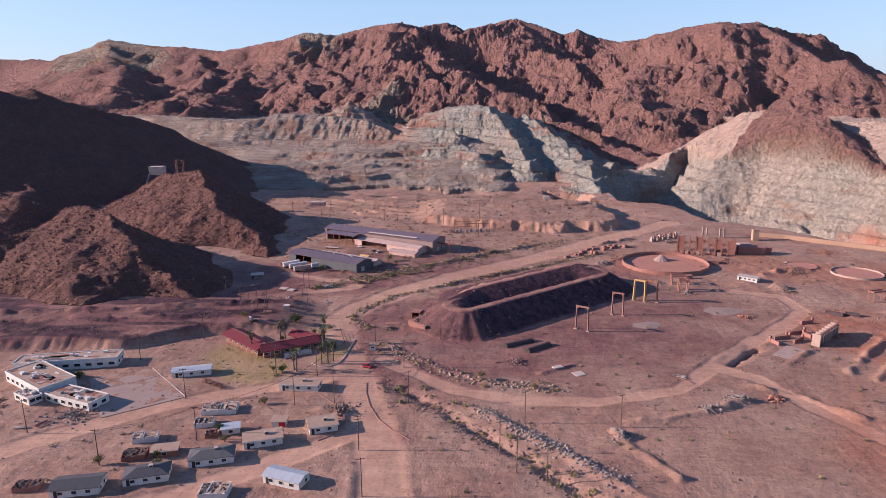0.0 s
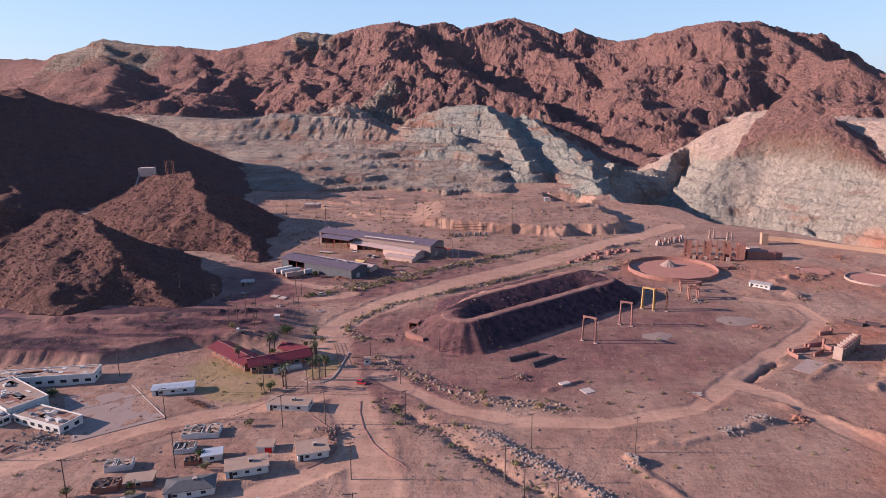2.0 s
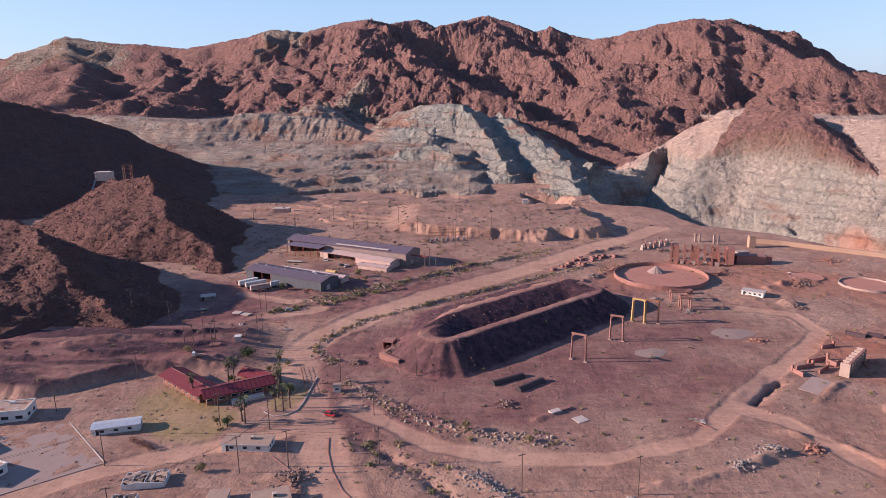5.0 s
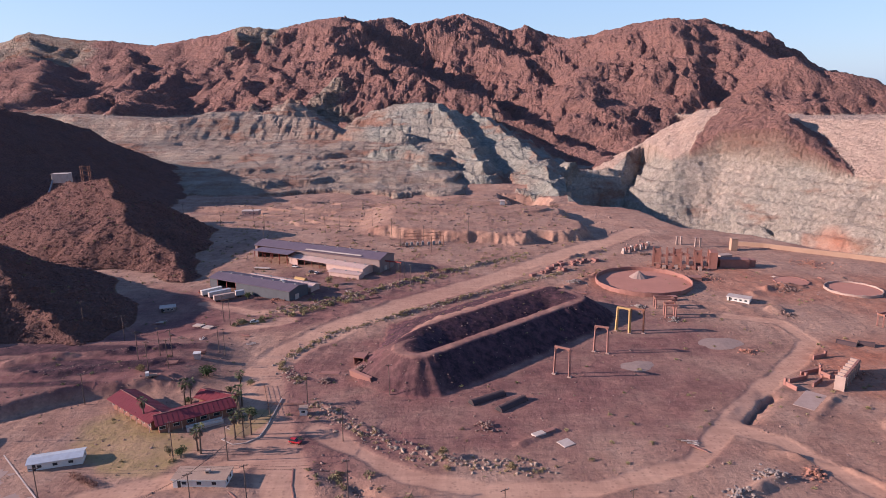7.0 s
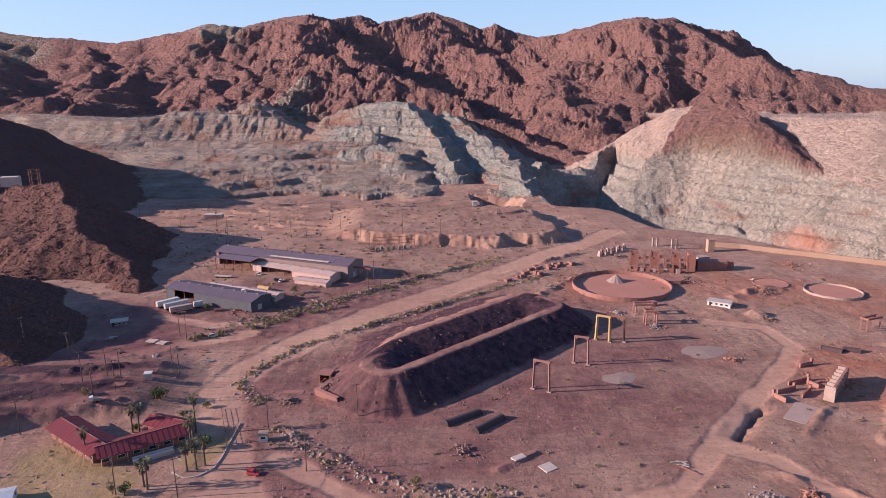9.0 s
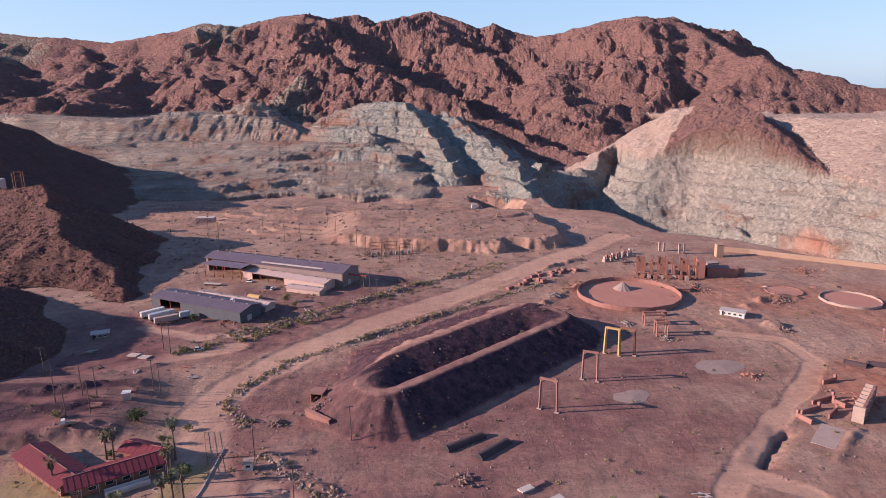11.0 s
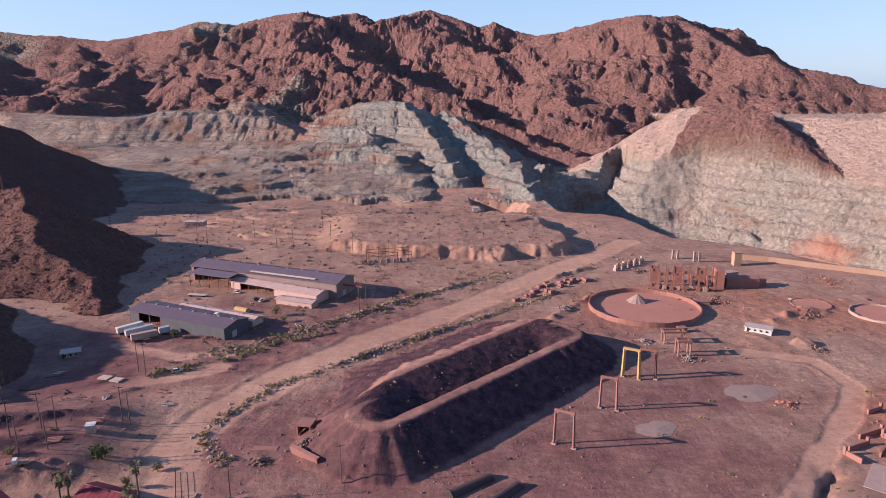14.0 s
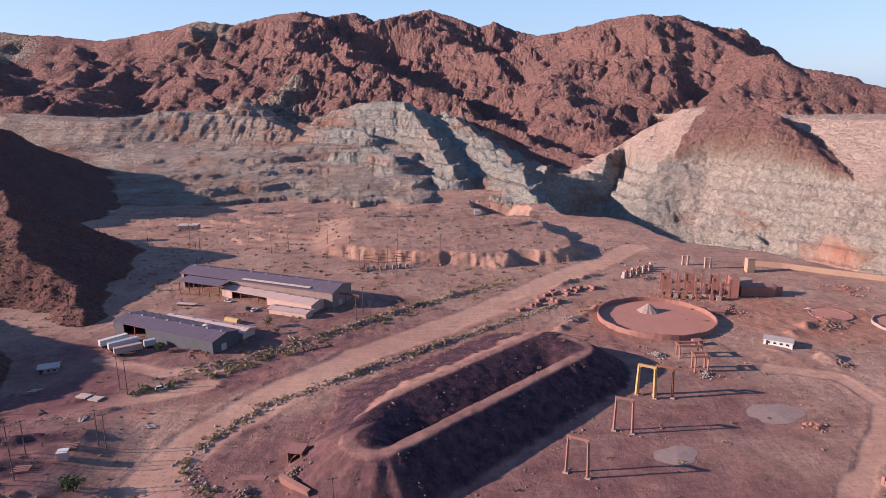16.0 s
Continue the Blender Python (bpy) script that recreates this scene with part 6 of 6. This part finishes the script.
def share(key, x, y):
    i = min(int(np.searchsorted(gx, x)), len(gx) - 1)
    j = min(int(np.searchsorted(gy, y)), len(gy) - 1)
    return ZONES[key][j, i]


def open_ground(x, y):
    return share("road", x, y) < 0.3 and share("rock", x, y) < 0.5 and share("pale", x, y) < 0.5


TRENCH = [(-37, 236), (-13, 214), (9, 190), (34, 162), (50, 145)]
TRENCH_B = [(-1, 217), (20, 197), (42, 173), (60, 155)]
PILE_EDGE = [(-57, 299), (-69, 315), (-67, 328), (-52, 354), (-31, 371), (-10, 389), (20, 412), (50, 436), (75, 455)]
ROAD_EDGE = [(-92, 384), (-70, 395), (-40, 420), (-10, 448), (30, 480), (60, 505)]
GATE_EDGE = [(-50, 281), (-36, 267), (-19, 252), (-7, 244), (6, 239), (30, 236)]
heap("grey_boulders", strewn(TRENCH_B[:3], 2.2, 1100, 0.15, 0.7), PALE_STONES, 1, label="heaps of pale grey boulders along a ditch", category="boulders")
heap("ditch_stones", strewn(TRENCH, 3.2, 900, 0.12, 0.7), STONES, 2, label="brown stones strewn along a ditch", category="stones")
heap("edge_boulders", strewn(PILE_EDGE, 1.8, 1300, 0.2, 0.85), TAN_STONES, 3, label="boulders lining the edge of the dirt road", category="boulders")
heap("verge_stones", strewn(ROAD_EDGE, 2.2, 700, 0.15, 0.9) + strewn(GATE_EDGE, 2.2, 500, 0.15, 0.9), TAN_STONES, 4, label="stones strewn along the road verge", category="stones")
heap("field_stones", over(-240, 230, 140, 520, 8000, 0.10, 0.6, 4.0, open_ground), STONES, 5, label="small stones scattered over the bare ground", category="stones")
heap("far_stones", over(-260, 160, 520, 860, 2200, 0.3, 1.6, 4.0, open_ground), STONES, 6, label="stones and humps on the far flat", category="stones")
YARD_LINES = [[(-260, 300), (-180, 312), (-110, 330)], [(-260, 286), (-180, 294), (-120, 312)], [(-240, 322), (-170, 333), (-110, 352)], [(-230, 278), (-150, 284), (-110, 296)]]
for n, line in enumerate(YARD_LINES):
    heap("yard_spoil", strewn(line, 2.4, 420, 0.08, 0.38), STONES, 10 + n, label="ridges of spoil along old rail beds", category="spoil")
for n, (x, y, r, c, mat, label) in enumerate([
        (96, 231, 6, 130, PALE_STONES, "heap of grey-green rubble beside the track"), (110, 232, 5, 120, RUBBLE_RED, "heap of red rubble beside the track"), (83, 222, 5, 110, PALE_STONES, "low heap of grey rubble"),
        (133, 325, 5, 70, RUBBLE_RED, "small heap of red rubble on the flat"), (175, 372, 5, 140, STONES, "dark heap of earth and stones"), (144, 466, 14, 240, RUBBLE_RED, "red brick rubble before the mill"),
        (104, 388, 4, 130, PALE_STONES, "pale rubble beside the trestle"), (115, 367, 5, 100, PALE_STONES, "pale rubble under the trestle"), (78, 432, 7, 160, PALE_STONES, "grey rubble bank beside the road"),
        (240, 470, 20, 260, RUBBLE_RED, "scattered red rubble beyond the tanks"), (196, 415, 14, 200, STONES, "earth bank stones beside the red pool"), (-35, 306, 4, 120, STONES, "dark rubble beside the tunnel portal"),
        (-47, 300, 4, 120, STONES, "dark rubble at the pile foot"), (14, 262, 7, 90, STONES, "stones on the ore flat"), (-150, 205, 12, 260, PALE_STONES, "pale building debris beside the store block"),
        (-185, 205, 12, 200, RUBBLE_RED, "red debris beside the store block"), (-128, 245, 5, 90, PALE_STONES, "grey debris beside the cabin"), (160, 440, 16, 160, RUBBLE_RED, "red rubble between the tanks"),
        (140, 500, 10, 160, STONES, "rubble round the machine footings"), (165, 300, 12, 160, RUBBLE_RED, "red rubble beside the ore bays"), (-92, 405, 7, 160, RUBBLE_RED, "orange rubble beside the grey workshop"),
        (-30, 535, 16, 200, STONES, "brown rubble round the switchyard"), (-52, 212, 9, 200, STONES, "brown rubble bank beside the houses"), (47, 200, 5, 130, PALE_STONES, "pale boulders by the ditch")]):
    items = []
    for _ in range(c):
        d, a = abs(rnd.normal(0, 0.5)) * r, rnd.uniform(0, 6.283)
        px, py = x + d * math.cos(a), y + d * math.sin(a)
        s = 0.15 + 0.6 * rnd.uniform(0, 1) ** 2
        items.append((px, py, ground_at(px, py) + max(0, 0.9 - d / r) * rnd.uniform(0, 1.6), s))
    heap("rubble_heap", items, mat, 30 + n, label=label, category="rubble")


def rocky(x, y):
    return share("rock", x, y) > 0.5


heap("cone_boulders", over(-380, -150, 330, 480, 7000, 0.3, 1.1, 2.5, rocky), RED_STONES, 20, label="rust-red boulders covering the near rubble hill", category="boulders")
heap("hill_boulders", over(-400, -150, 470, 760, 6500, 0.35, 1.35, 2.5, rocky), RED_STONES, 21, label="rust-red boulders covering the far rubble hill", category="boulders")


def scrub(name, spots, material, seed, label, blades=42):
    """Low desert bushes in one mesh: blades of leaf through small crowns."""
    r = np.random.RandomState(seed)
    n = len(spots)
    at = np.array(spots)
    v = r.normal(0, 1, (n, blades, 3))
    v /= np.linalg.norm(v, axis=2, keepdims=True)
    v[..., 2] = np.abs(v[..., 2]) * 0.8
    p = at[:, None, :3] + v * at[:, None, 3:4] * r.uniform(0.3, 1.0, (n, blades, 1))
    a = r.normal(0, 1, (n, blades, 3)) * at[:, None, 3:4] * 0.17
    b = r.normal(0, 1, (n, blades, 3)) * at[:, None, 3:4] * 0.17
    co = np.stack([p - a, p + b, p + a], 2).reshape(-1, 3)
    me = bpy.data.meshes.new(name)
    me.from_pydata(co.tolist(), [], np.arange(len(co)).reshape(-1, 3).tolist())
    me.materials.append(material)
    tagged(new(name, me), label, "scrub", kind="stuff")


def lower(items, k=1.0):
    return [(x, y, z - 0.1, s * k) for x, y, z, s in items]


scrub("dry_scrub", lower(strewn(PILE_EDGE, 1.3, 260, 0.5, 1.5, 1.5) + strewn(GATE_EDGE, 2.5, 90, 0.5, 1.4) + strewn(ROAD_EDGE, 2.0, 170, 0.5, 1.6)), DRY_LEAF, 51, "dry yellow scrub along the road edges")
scrub("olive_scrub", lower(strewn(ROAD_EDGE, 4.5, 160, 0.6, 2.0) + strewn(TRENCH, 4.0, 130, 0.5, 2.0) + strewn([(-105, 366), (-80, 378), (-60, 395), (-40, 412)], 2.5, 60, 1.0, 2.6, 1.5)), OLIVE_LEAF, 52, "olive desert scrub along ditch and road")
scrub("field_scrub", lower(over(-240, 200, 140, 480, 1300, 0.25, 1.3, 3.0, open_ground)), OLIVE_LEAF, 53, "low desert scrub scattered over bare ground")
scrub("flat_scrub", lower(over(-240, 120, 440, 800, 1500, 0.5, 2.0, 2.5, open_ground)), DRY_LEAF, 54, "low dry scrub scattered over the far flat", 30)
scrub("hill_scrub", lower(over(-420, -140, 340, 700, 500, 0.5, 1.6, 2.0, rocky)), OLIVE_LEAF, 55, "sparse scrub between red boulders", 30)
